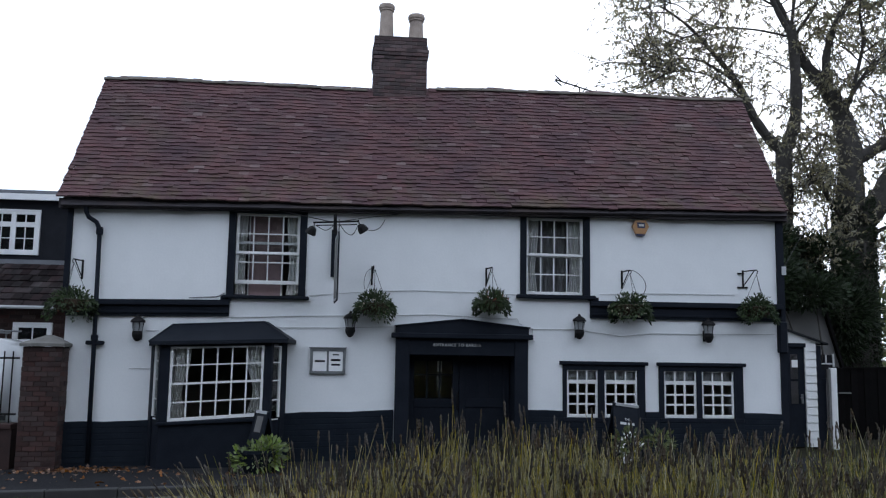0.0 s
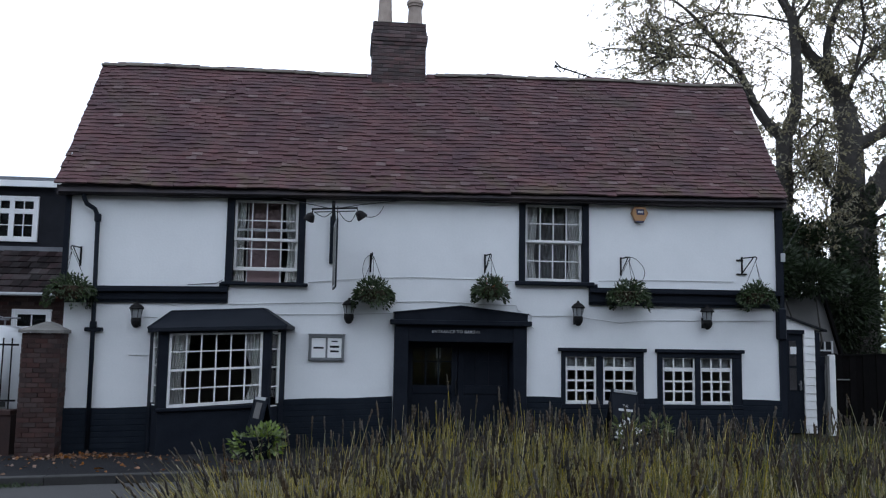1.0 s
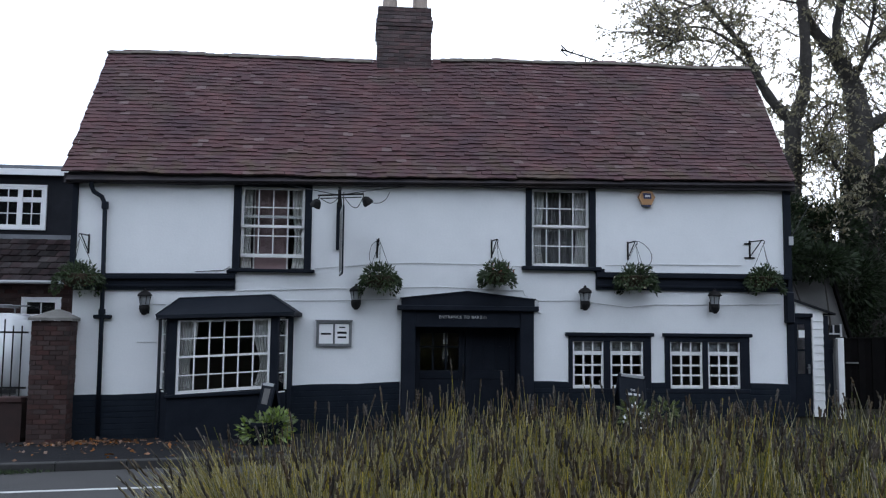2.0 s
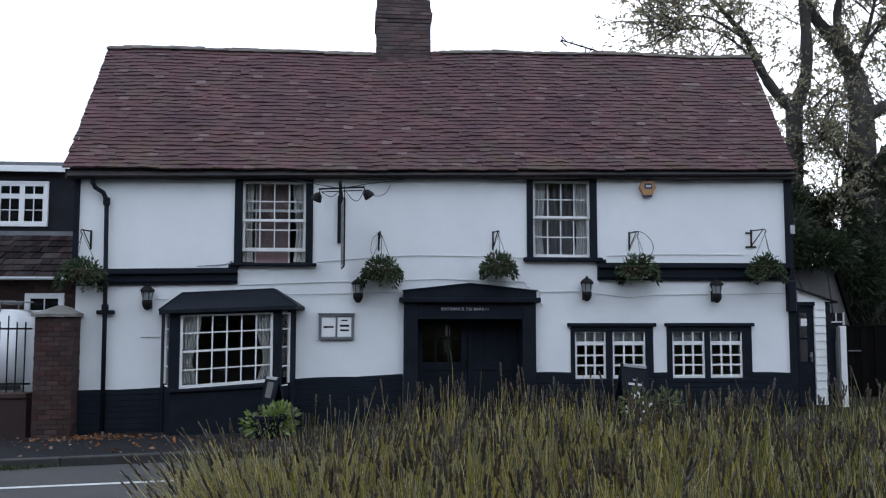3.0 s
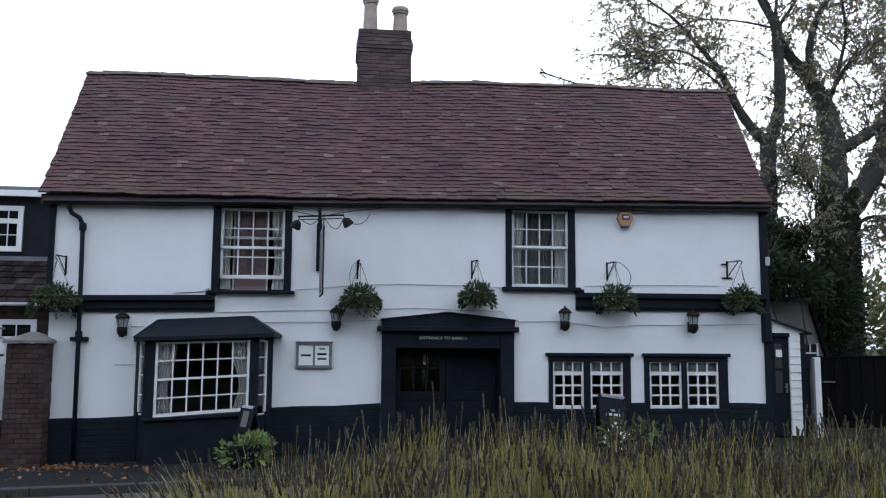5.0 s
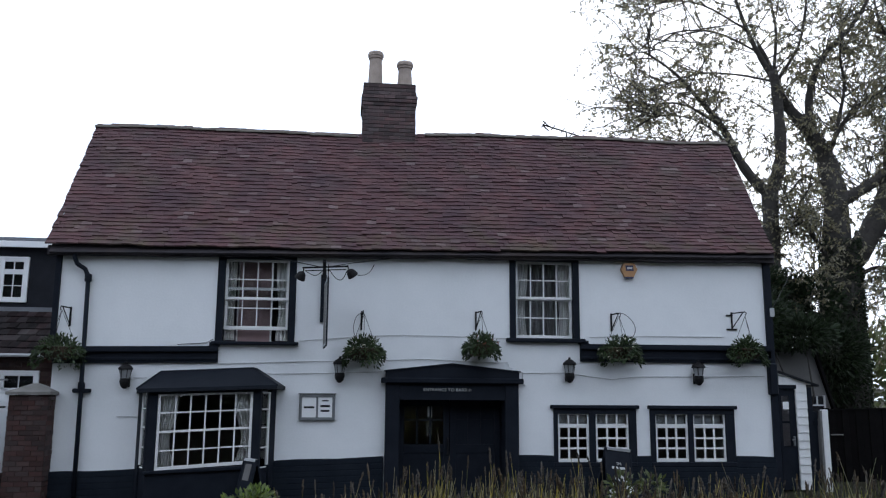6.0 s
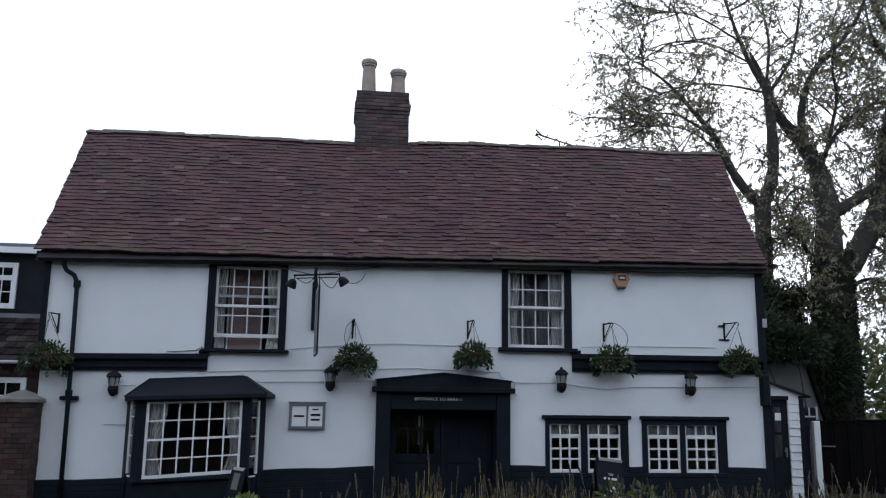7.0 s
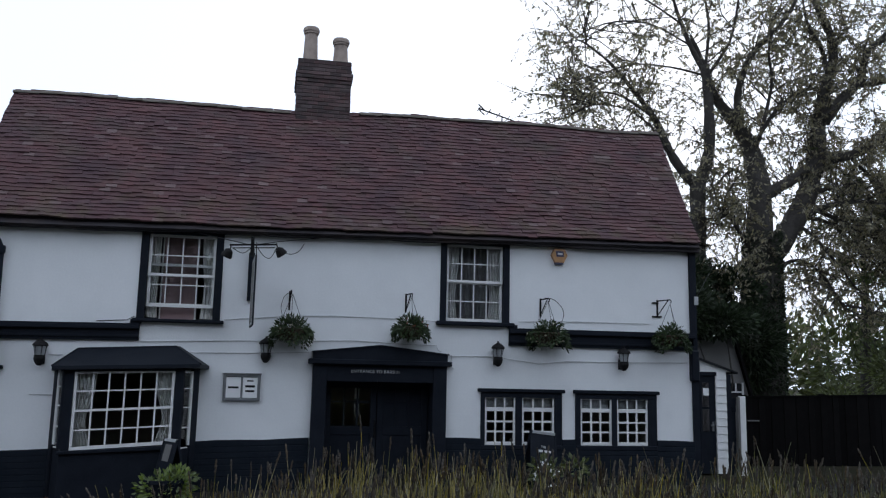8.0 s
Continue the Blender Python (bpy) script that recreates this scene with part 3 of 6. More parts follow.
wa = thing("window_1", "white sash window raised a little, in a black frame", "window", kind="structure")
black_frame(wa, 2.69, 3.72, 2.74, 4.10, 0.115)
part("window_sill", box(2.53, 3.90, -0.11, 0.10, 2.695, 2.748, 0.012), BLACK, wa)
bars(wa, 2.69, 3.72, 3.43, 4.10, 0.045, 4, 2)
bars(wa, 2.69, 3.72, 2.945, 3.64, 0.085, 4, 2, bottom=0.06)
wb = thing("window_2", "closed white sash window in a black frame", "window", kind="structure")
black_frame(wb, 7.49, 8.48, 2.86, 4.18, 0.105)
part("window_sill", box(7.32, 8.66, -0.11, 0.10, 2.80, 2.868, 0.012), BLACK, wb)
bars(wb, 7.49, 8.48, 3.53, 4.18, 0.045, 4, 2)
bars(wb, 7.49, 8.48, 2.868, 3.56, 0.085, 4, 2, bottom=0.06)
curtain("curtain", "pale curtain hanging at an upstairs window", 2.69, 2.86, 2.78, 4.12, 0.20, CURTAIN, 0.15, 4)
curtain("curtain", "pale curtain hanging at an upstairs window", 3.50, 3.74, 2.78, 4.12, 0.20, CURTAIN, -0.2, 4)
tagged(part("roller_blind", box(2.89, 3.41, 0.300, 0.306, 2.72, 4.12), BROWNC), "dull brown blind drawn down behind an upstairs window", "blind")
inner = thing("inner_glazing", "slim white secondary glazing frame behind an upstairs sash", "window frame")
for ix0, ix1 in ((2.865, 2.89), (3.41, 3.44)):
    part("stile", box(ix0, ix1, 0.285, 0.31, 2.60, 4.12, 0.003), WHITE, inner)
part("meeting_rail", box(2.69, 3.72, 0.286, 0.309, 3.62, 3.645), WHITE, inner)
part("base_rail", box(2.69, 3.72, 0.285, 0.31, 2.50, 2.60), WHITE, inner)
curtain("curtain", "pale curtain hanging at an upstairs window", 7.48, 7.74, 2.84, 4.18, 0.20, CURTAIN, 0.2, 5)
curtain("curtain", "pale curtain hanging at an upstairs window", 8.24, 8.50, 2.84, 4.18, 0.20, CURTAIN, -0.2, 5)
curtain("curtain", "grey net curtain drawn across an upstairs window", 7.72, 8.26, 2.6, 4.18, 0.33, NET, 0.0, 5)
for name, (fx0, fx1, lx0, lx1), sashes in (("window_3", (8.11, 9.52, 8.055, 9.565), ((8.18, 8.71), (8.82, 9.39))), ("window_4", (9.76, 11.24, 9.725, 11.28), ((9.85, 10.42), (10.51, 11.08)))):
    w = thing(name, "pair of small white casements in a black frame", "window", kind="structure")
    part("jamb", box(fx0, sashes[0][0], -0.03, 0.10, 0.80, 1.70, 0.005), BLACK, w)
    part("mullion", box(sashes[0][1], sashes[1][0], -0.03, 0.10, 0.80, 1.70, 0.005), BLACK, w)
    part("jamb", box(sashes[1][1], fx1, -0.03, 0.10, 0.80, 1.70, 0.005), BLACK, w)
    part("lintel", box(lx0, lx1, -0.075, 0.10, 1.715, 1.775, 0.01), BLACK, w)
    part("head", box(fx0, fx1, -0.034, 0.10, 1.63, 1.715, 0.005), BLACK, w)
    part("window_sill", box(fx0, fx1, -0.05, 0.10, 0.775, 0.85, 0.01), BLACK, w)
    for sx0, sx1 in sashes:
        bars(w, sx0, sx1, 0.85, 1.44, 0.0, 3, 3, rail=0.038, bar=0.03, bottom=0.055)
        bars(w, sx0, sx1, 1.44, 1.64, 0.0, 3, 1, rail=0.026, bar=0.022)
        b = part("roller_blind", box(sx0 + 0.02, sx1 - 0.02, 0.10, 0.106, 1.46, 1.63), BLIND)
        tagged(b, "grey roller blind drawn at the head of a window", "blind")

# bay window
bay = thing("window_5", "black timber bay window with white glazing bars and a leaded roof", "window", kind="structure")
FX0, FX1, BY = 1.72, 3.36, -0.45
part("apron", prism([(FX0, -0.2), (FX1, -0.1), (FX1, 0.83), (FX0, 0.76)], BY, 0.0), BLACK, bay)
bm = bmesh.new()
for xs, xe in ((FX0, 1.49), (FX1, 3.56)):
    vs = [bm.verts.new(c) for c in ((xs, BY, -0.2), (xe, -0.002, -0.2), (xe, -0.002, 0.80), (xs, BY, 0.79), (xs, -0.002, -0.2), (xs, -0.002, 0.79))]
    bm.faces.new((vs[0], vs[1], vs[2], vs[3]))
    bm.faces.new((vs[3], vs[2], vs[5]))
bmesh.ops.recalc_face_normals(bm, faces=bm.faces)
part("apron_cheek", bm, BLACK, bay)
part("post", box(FX0, 1.845, BY, BY + 0.10, 0.76, 2.02, 0.006), BLACK, bay)
part("post", box(3.265, FX1, BY, BY + 0.10, 0.82, 2.02, 0.006), BLACK, bay)
part("head", box(FX0, FX1, BY - 0.004, BY + 0.10, (1.905, 1.955), 2.04, 0.006), BLACK, bay)
part("window_sill", box(FX0 - 0.03, FX1 + 0.03, BY - 0.05, BY + 0.08, (0.715, 0.80), (0.765, 0.855), 0.008), BLACK, bay)
sash = part("sash", box(1.845, 1.885, BY + 0.02, BY + 0.06, (0.77, 0.772), (1.905, 1.907)), WHITE, bay)
part("stile", box(3.225, 3.265, BY + 0.02, BY + 0.06, 0.865, 1.955), WHITE, sash)


def bay_z(k, x):
    u = (x - 1.845) / 1.42
    return (0.77 + 0.10 * u) * (1 - k) + (1.905 + 0.05 * u) * k


for k, th in ((0.0, 0.05), (0.25, 0.02), (0.5, 0.034), (0.75, 0.02), (1.0, 0.03)):
    lo = -th / 2 if 0 < k < 1 else 0 if k == 0 else -th
    part("glazing_bar", box(1.885, 3.225, BY + 0.022, BY + 0.056, (bay_z(k, 1.885) + lo, bay_z(k, 3.225) + lo), (bay_z(k, 1.885) + lo + th, bay_z(k, 3.225) + lo + th)), WHITE, sash)
for i in range(1, 6):
    c = 1.885 + 1.34 * i / 6
    part("glazing_bar", box(c - 0.011, c + 0.011, BY + 0.024, BY + 0.054, bay_z(0, c), bay_z(1, c)), WHITE, sash)
for i in range(6):
    for j in range(4):
        a, b = 1.885 + 1.34 * i / 6, 1.885 + 1.34 * (i + 1) / 6
        p = part("pane", box(a, b, BY + 0.038, BY + 0.042, (bay_z(j / 4, a), bay_z(j / 4, b)), (bay_z((j + 1) / 4, a), bay_z((j + 1) / 4, b))), GLASS, sash)
        p.visible_shadow = False
for xs, xe in ((FX0, 1.49), (FX1, 3.56)):
    # canted side lights, a post at the wall and three panes
    dx, dy = xe - xs, -BY
    ln = math.hypot(dx, dy)
    holder = part("side_light", box(0.0, 0.05, -0.03, 0.03, 0.8, 2.02), BLACK, bay)
    holder.matrix_basis = Matrix.Translation((xs, BY, 0)) @ Matrix.Rotation(math.atan2(dy, dx), 4, "Z")
    part("wall_post", box(ln - 0.17, ln - 0.005, -0.03, 0.03, 0.0, 2.02), BLACK, holder)
    part("white_stile", box(ln - 0.215, ln - 0.17, -0.02, 0.02, 0.84, 1.95), WHITE, holder)
    for z in (0.80, 1.10, 1.40, 1.68, 1.93):
        part("glazing_bar", box(0.05, ln - 0.215, -0.016, 0.016, z, z + 0.016), WHITE, holder)
    p = part("pane", box(0.09, ln - 0.16, -0.002, 0.002, 0.82, 1.95), GLASS, holder)
    p.visible_shadow = False
bm = bmesh.new()
lo = [bm.verts.new(c) for c in ((1.55, BY - 0.12, 1.985), (3.63, BY - 0.12, 2.06), (3.72, 0.0, 2.04), (1.42, 0.0, 1.97))]
hi = [bm.verts.new(c) for c in ((1.80, -0.12, 2.255), (3.22, -0.12, 2.325), (3.26, 0.0, 2.335), (1.76, 0.0, 2.265))]
ed = [bm.verts.new(v.co + Vector((0, 0, -0.055))) for v in lo]
for i in range(4):
    j = (i + 1) % 4
    bm.faces.new((lo[i], lo[j], hi[j], hi[i]))
    bm.faces.new((ed[i], ed[j], lo[j], lo[i]))
bm.faces.new(hi)
bm.faces.new(ed[::-1])
bmesh.ops.recalc_face_normals(bm, faces=bm.faces)
part("bay_roof", bm, CANOPY, bay, "black leaded hipped bay roof")
for a, b in (((1.55, BY - 0.12, 1.985), (1.80, -0.12, 2.255)), ((3.63, BY - 0.12, 2.06), (3.22, -0.12, 2.325)), ((1.80, -0.12, 2.255), (3.22, -0.12, 2.325))):
    part("lead_roll", tube([Vector(a), Vector(b)], 0.018, 6), CANOPY, bay)
curtain("curtain", "white curtain tied back in the bay window", 1.87, 2.14, 0.80, 1.93, -0.30, CURTAIN, 0.45, 5)
curtain("curtain", "white curtain tied back in the bay window", 2.98, 3.24, 0.86, 1.95, -0.30, CURTAIN, -0.45, 5)
seat = box(1.75, 3.34, BY + 0.11, 0.28, 0.70, 0.76)
part("window_seat", seat, FLOORB, bay)

# ---- entrance ----
ent = thing("door_1", "black timber pub entrance with pilasters, low pediment and double doors", "door", kind="structure")
EG = 0.12
part("pilaster", box(5.325, 5.55, -0.12, 0.28, EG, 2.12, 0.008), BLACK, ent)
part("pilaster", box(7.28, 7.505, -0.12, 0.28, EG, 2.12, 0.008), BLACK, ent)
part("frieze_board", box(5.55, 7.28, -0.10, 0.28, 1.84, 2.12, 0.005), BLACK, ent)
part("cornice", box(5.25, 7.575, -0.20, 0.0, 2.11, 2.195, 0.012), BLACK, ent)
part("pediment", prism([(5.32, 2.19), (7.51, 2.19), (7.51, 2.30), (6.40, 2.42), (5.32, 2.30)], -0.15, 0.0), BLACK, ent)
part("pediment_cap", prism([(5.30, 2.295), (6.40, 2.415), (7.53, 2.295), (7.53, 2.315), (6.40, 2.437), (5.30, 2.315)], -0.17, 0.0), BLACK, ent)
part("threshold", box(5.33, 7.50, -0.25, 0.5, -0.1, EG + 0.02, 0.01), STONE, ent)
part("lobby_lining", box(5.50, 5.55, 0.28, 0.62, EG, 1.9), BLACK, ent)
part("lobby_lining", box(7.28, 7.33, 0.28, 0.62, EG, 1.9), BLACK, ent)
part("lobby_ceiling", box(5.55, 7.28, 0.28, 0.62, 1.86, 1.92), BLACK, ent)
for dx0, dx1, top_mat in ((5.56, 6.41, GLASS), (6.42, 7.27, BLACK)):
    leaf = part("door_leaf", box(dx0, dx0 + 0.10, 0.30, 0.345, EG + 0.03, 1.85, 0.004), BLACK, ent)
    part("stile", box(dx1 - 0.10, dx1, 0.30, 0.345, EG + 0.03, 1.85, 0.004), BLACK, leaf)
    for z0, z1 in ((EG + 0.03, 0.36), (0.98, 1.12), (1.74, 1.85)):
        part("door_rail", box(dx0 + 0.10, dx1 - 0.10, 0.30, 0.345, z0, z1, 0.004), BLACK, leaf)
    part("door_panel", box(dx0 + 0.10, dx1 - 0.10, 0.315, 0.335, 0.36, 0.98, 0.004), BLACK, leaf)
    for k in (1, 2):
        c = dx0 + 0.10 + (dx1 - dx0 - 0.2) * k / 3
        part("glazing_bar", box(c - 0.012, c + 0.012, 0.305, 0.34, 1.12, 1.74), BLACK, leaf)
    part("glazing_bar", box(dx0 + 0.10, dx1 - 0.10, 0.306, 0.339, 1.50, 1.522), BLACK, leaf)
    p = part("pane", box(dx0 + 0.10, dx1 - 0.10, 0.320, 0.324, 1.12, 1.74), top_mat, leaf)
    p.visible_shadow = False
part("pull_handle", tube([(6.38, 0.28, 0.95), (6.38, 0.24, 0.97), (6.38, 0.24, 1.2), (6.38, 0.28, 1.22)], 0.012, 8), IRON, ent)
# two sheets behind the glass; the white one imitates a bright reflection
tagged(part("notice", box(6.05, 6.125, 0.352, 0.355, 1.56, 1.74), PAPER), "small white sheet imitating a bright reflection in the door glass", "notice")
tagged(part("notice", box(6.04, 6.13, 0.352, 0.355, 1.26, 1.48), GREYR), "plain grey sheet behind the door glass", "notice")


def lettering(name, words, size, m, material, parent=None, align="CENTER"):
    cu = bpy.data.curves.new(name, "FONT")
    cu.body, cu.size, cu.extrude = words, size, 0.002
    cu.align_x, cu.align_y = align, "CENTER"
    cu.materials.append(material)
    ob = new(name, cu)
    ob.matrix_basis = m
    if parent:
        ob.parent = parent
    return ob


t = lettering("sign_lettering", "ENTRANCE TO BARS", 0.068, pose(6.285, -0.104, 2.005, 90, 0, 0), GREYTXT, ent)
t.data.space_character = 1.12
bm = bmesh.new()
for k in range(4):
    add_box(bm, 6.635 + 0.024 * k, 6.648 + 0.024 * k, -0.104, -0.099, 1.985, 2.03 - 0.01 * (k % 2))
part("worn_lettering", bm, DIMTXT, ent)


# ---- roof furniture ----
rm = prism([(0.115 * math.cos(math.pi * i / 8), 0.068 * math.sin(math.pi * i / 8)) for i in range(9)], 0.0, 0.437)
bmesh.ops.rotate(rm, verts=rm.verts, cent=(0, 0, 0), matrix=Matrix.Rotation(-math.pi / 2, 3, "Z"))
ridge_me = bpy.data.meshes.new("ridge_tile")
rm.to_mesh(ridge_me)
rm.free()
ridge_me.materials.append(RIDGE)
x, k = ROOF_X0 - 0.02, 0
while x < ROOF_X1 - 0.1:
    if not 4.80 < x + 0.2 < 6.0:
        o = part("ridge_tile", ridge_me, RIDGE, roof)
        o.matrix_basis = Matrix.Translation((x, 1.95, 6.86 + sag(x + 0.2, 1.0) - 0.07)) @ Matrix.Rotation(-0.0175 + random.gauss(0, 0.004), 4, "Y")
    x += 0.442

def lay_bricks(parent, mesh, courses, hx, hy, per, z0, walls=(0, 1, 2, 3), corbel=None):
    """Running bond round a square shaft: every other course starts with a half brick."""
    for c in range(courses):
        g = (corbel or {}).get(c, 0.0)
        for wall in walls:
            span, off = ((hx, hy) if wall % 2 == 0 else (hy, hx))
            span, off = span + g, off + g
            n = per if wall % 2 == 0 else max(2, round(per * hy / hx))
            step = 2 * span / n
            cuts = [-span + step * i for i in range(n + 1)] if c % 2 else [-span] + [-span + step * (i + 0.5) for i in range(n)] + [span]
            for u0, u1 in zip(cuts, cuts[1:]):
                o = new("brick", mesh)
                o.parent = parent
                o.matrix_basis = (Matrix.Rotation(wall * math.pi / 2, 4, "Z") @ Matrix.Translation(((u0 + u1) / 2, -off + 0.03 + random.gauss(0, 0.003), z0 + 0.0745 * c + random.gauss(0, 0.0015)))
                                  @ Matrix.Diagonal(((u1 - u0 - 0.009) / 0.206, 1, 1, 1)))


chimney = thing("chimney_stack", "sooty red brick chimney stack with two clay pots", "chimney", (5.39, 2.22, 6.71))
CW, CD = 0.51, 0.46
part("core", box(-CW + 0.012, CW - 0.012, -CD + 0.012, CD - 0.012, -0.6, 1.20), CHIMJOINT, chimney)
bl = bpy.data.meshes.new("chimney_brick")
bb = box(-0.103, 0.103, -0.03, 0.03, -0.0315, 0.0315, 0.004)
bb.to_mesh(bl)
bb.free()
bl.materials.append(SOOT)
lay_bricks(chimney, bl, 17, CW, CD, 5, -0.05, corbel={11: 0.012, 12: 0.03, 13: 0.03, 14: 0.012})
bm = bmesh.new()
a = [bm.verts.new((sx * (CW + 0.0), sy * (CD + 0.0), 1.185)) for sx, sy in ((-1, -1), (1, -1), (1, 1), (-1, 1))]
b = [bm.verts.new((sx * 0.36, sy * 0.25, 1.265)) for sx, sy in ((-1, -1), (1, -1), (1, 1), (-1, 1))]
for i in range(4):
    bm.faces.new((a[i], a[(i + 1) % 4], b[(i + 1) % 4], b[i]))
bm.faces.new(b)
part("flaunching", bm, SOOT, chimney)
for px, h, r in ((-0.27, 0.78, 0.132), (0.32, 0.60, 0.138)):
    p = part("chimney_pot", lathe([(r * 1.18, 0), (r * 1.16, 0.07), (r * 1.10, 0.10), (r * 0.93, h - 0.15), (r * 1.08, h - 0.14), (r * 1.08, h - 0.11), (r * 1.2, h - 0.09), (r * 1.22, h - 0.045), (r * 1.1, h - 0.01), (r * 0.85, h), (r * 0.8, h - 0.12), (0.01, h - 0.13)]), POT, chimney,
             "buff clay chimney pot", smooth=False)
    p.location = (px, 0.0, 1.225)

aerial = thing("tv_aerial", "thin metal television aerial behind the ridge", "aerial", (8.95, 2.3, 6.55))
part("mast", tube([(0.1, 0, -0.9), (0.1, 0, 0.68)], 0.014, 6), IRON, aerial)
part("boom", tube([(-0.40, 0, 0.84), (0.75, 0, 0.52)], 0.015, 6), IRON, aerial)
for k in range(6):
    u = k / 5
    part("element", tube([(-0.38 + 1.0 * u, -0.16, 0.835 - 0.28 * u), (-0.38 + 1.0 * u, 0.16, 0.835 - 0.28 * u)], 0.011, 5), IRON, aerial)
for dz in (-0.05, 0.05):
    part("reflector", tube([(-0.42, -0.12, 0.83 + dz), (-0.24, 0.12, 0.80 + dz)], 0.014, 5), IRON, aerial)

# ---- fixtures on the front ----
pipe = thing("downpipe", "black cast iron downpipe on the white wall", "pipe")
part("swan_neck", tube([(0.36, -0.15, 4.14), (0.37, -0.14, 4.02), (0.41, -0.13, 3.93), (0.52, -0.08, 3.86), (0.565, -0.075, 3.76), (0.575, -0.075, 3.66)], 0.036, 10), BLACK, pipe, smooth=True)
part("shaft", tube([(0.575, -0.075, 3.70), (0.60, -0.075, 1.96), (0.61, -0.075, 0.12)], 0.034, 10), BLACK, pipe, smooth=True)
part("socket", lathe([(0.05, 0), (0.055, 0.02), (0.055, 0.10), (0.048, 0.12)], 12), BLACK, pipe).location = (0.575, -0.075, 3.66)
part("collar", box(0.47, 0.74, -0.10, -0.0, 1.92, 1.985, 0.015), BLACK, pipe)
part("socket", lathe([(0.05, 0), (0.055, 0.02), (0.055, 0.08), (0.048, 0.1)], 12), BLACK, pipe).location = (0.60, -0.075, 1.98)

lantern = thing("wall_lantern", "black coach lantern with pale glass on the white wall", "lamp", (1.265, 0, 2.03), "lanterns along the front")
part("backplate", box(-0.045, 0.045, -0.03, 0.0, -0.02, 0.16, 0.006), IRON, lantern)
part("arm", tube([(0, -0.02, 0.02), (0, -0.09, 0.0), (0, -0.14, 0.03), (0, -0.15, 0.07)], 0.013, 6), IRON, lantern)
part("cup", lathe([(0.012, -0.045), (0.035, -0.035), (0.068, 0.01), (0.082, 0.06), (0.076, 0.115)], 14), IRON, lantern).location = (0, -0.15, 0)
part("glass", lathe([(0.072, 0.115), (0.088, 0.25)], 12), FROST, lantern, "pale glass lantern body").location = (0, -0.15, 0)
for k in range(6):
    a = math.pi * k / 3
    part("rib", tube([(0.065 * math.cos(a), -0.15 + 0.065 * math.sin(a), 0.11), (0.093 * math.cos(a), -0.15 + 0.093 * math.sin(a), 0.255)], 0.007, 5), IRON, lantern)
part("hood", lathe([(0.112, 0.25), (0.116, 0.262), (0.100, 0.29), (0.066, 0.32), (0.040, 0.335), (0.022, 0.345), (0.018, 0.37), (0.004, 0.378)], 14), IRON, lantern).location = (0, -0.15, 0)
for lx, lz in ((4.58, 2.15), (8.36, 2.18), (10.59, 2.155)):
    copy_thing(lantern, pose(lx, 0, lz))


def bracket(name, x, z, reach, side, tall=0.31):
    """A wrought-iron arm for a basket: wall bar, arm and strut."""
    b = thing(name, "black wrought iron basket bracket fixed to the white wall", "bracket", (x, 0, z), "basket brackets")
    part("wall_bar", box(-0.014, 0.014, -0.014, 0.0, -tall, 0.0), IRON, b)
    part("arm", tube([(0, -0.01, -0.02), (side, -reach, -0.02)], 0.011, 6), IRON, b)
    part("strut", tube([(0, -0.01, -tall + 0.03), (side * 0.85, -reach * 0.85, -0.03)], 0.009, 6), IRON, b)
    part("hook", tube([(side, -reach, -0.02), (side * 1.1, -reach - 0.03, -0.04), (side * 1.05, -reach - 0.02, -0.08), (side, -reach, -0.07)], 0.008, 6), IRON, b)
    return b


def basket(x, y, z, r, seed, label, trail=0.18, blooms=20, red=0, hang=0.42):
    """A hanging basket: coir bowl, three chains, a mound of foliage with trailing stems and blooms."""
    h = thing("hanging_basket", label, "hanging basket", (x, y, z), "hanging baskets along the front")
    part("bowl", lathe([(0.03, -0.16), (r * 0.5, -0.14), (r * 0.72, -0.06), (r * 0.78, 0.02), (r * 0.7, 0.03)], 14), WICKER, h)
    for k in range(3):
        a = 2 * math.pi * k / 3 + 0.5
        part("chain", tube([(r * 0.75 * math.cos(a), r * 0.75 * math.sin(a), 0.0), (0, 0, hang)], 0.004, 5), IRON, h)
    rg = np.random.default_rng(seed)
    P, Dr = ball_points(900, (0, 0, 0.03), (r * 0.82, r * 0.8, 0.20), seed, 0.35)
    tn = 900
    a = rg.random(tn) * 2 * np.pi
    dz = rg.random(tn)
    rad = r * (0.66 + 0.26 * np.sqrt(dz) + rg.normal(0, 0.06, tn))
    T = np.stack([rad * np.cos(a), rad * np.sin(a), 0.05 - dz * (0.1 + trail * (0.5 + 0.5 * np.sin(3 * a + seed)))], 1)
    TD = np.stack([np.cos(a), np.sin(a), -0.3 - 0.9 * dz], 1) + rg.normal(0, 0.35, (tn, 3))
    Dr = Dr + rg.normal(0, 0.5, Dr.shape) + [0, 0, 0.35]
    part("foliage", leaf_mesh("foliage", np.concatenate([P, T]), np.concatenate([Dr, TD]), rg.uniform(0.035, 0.085, 900 + tn), 0.42, seed=seed), BASKETL, h)
    n = blooms + red
    if n:
        Q, QD = ball_points(n * 3, (0, 0, 0.0), (r * 0.98, r * 0.95, 0.19), seed + 5, 0.9)
        Q = np.repeat(Q[:n], 3, 0)
        tagged(part("blooms", leaf_mesh("blooms", Q, rg.normal(0, 1, (len(Q), 3)), 0.035, 0.9, seed=seed), BLOOM if blooms else REDBLOOM, h, "small cream flowers" if blooms else "dull red flowers"), kind="stuff")
    return h


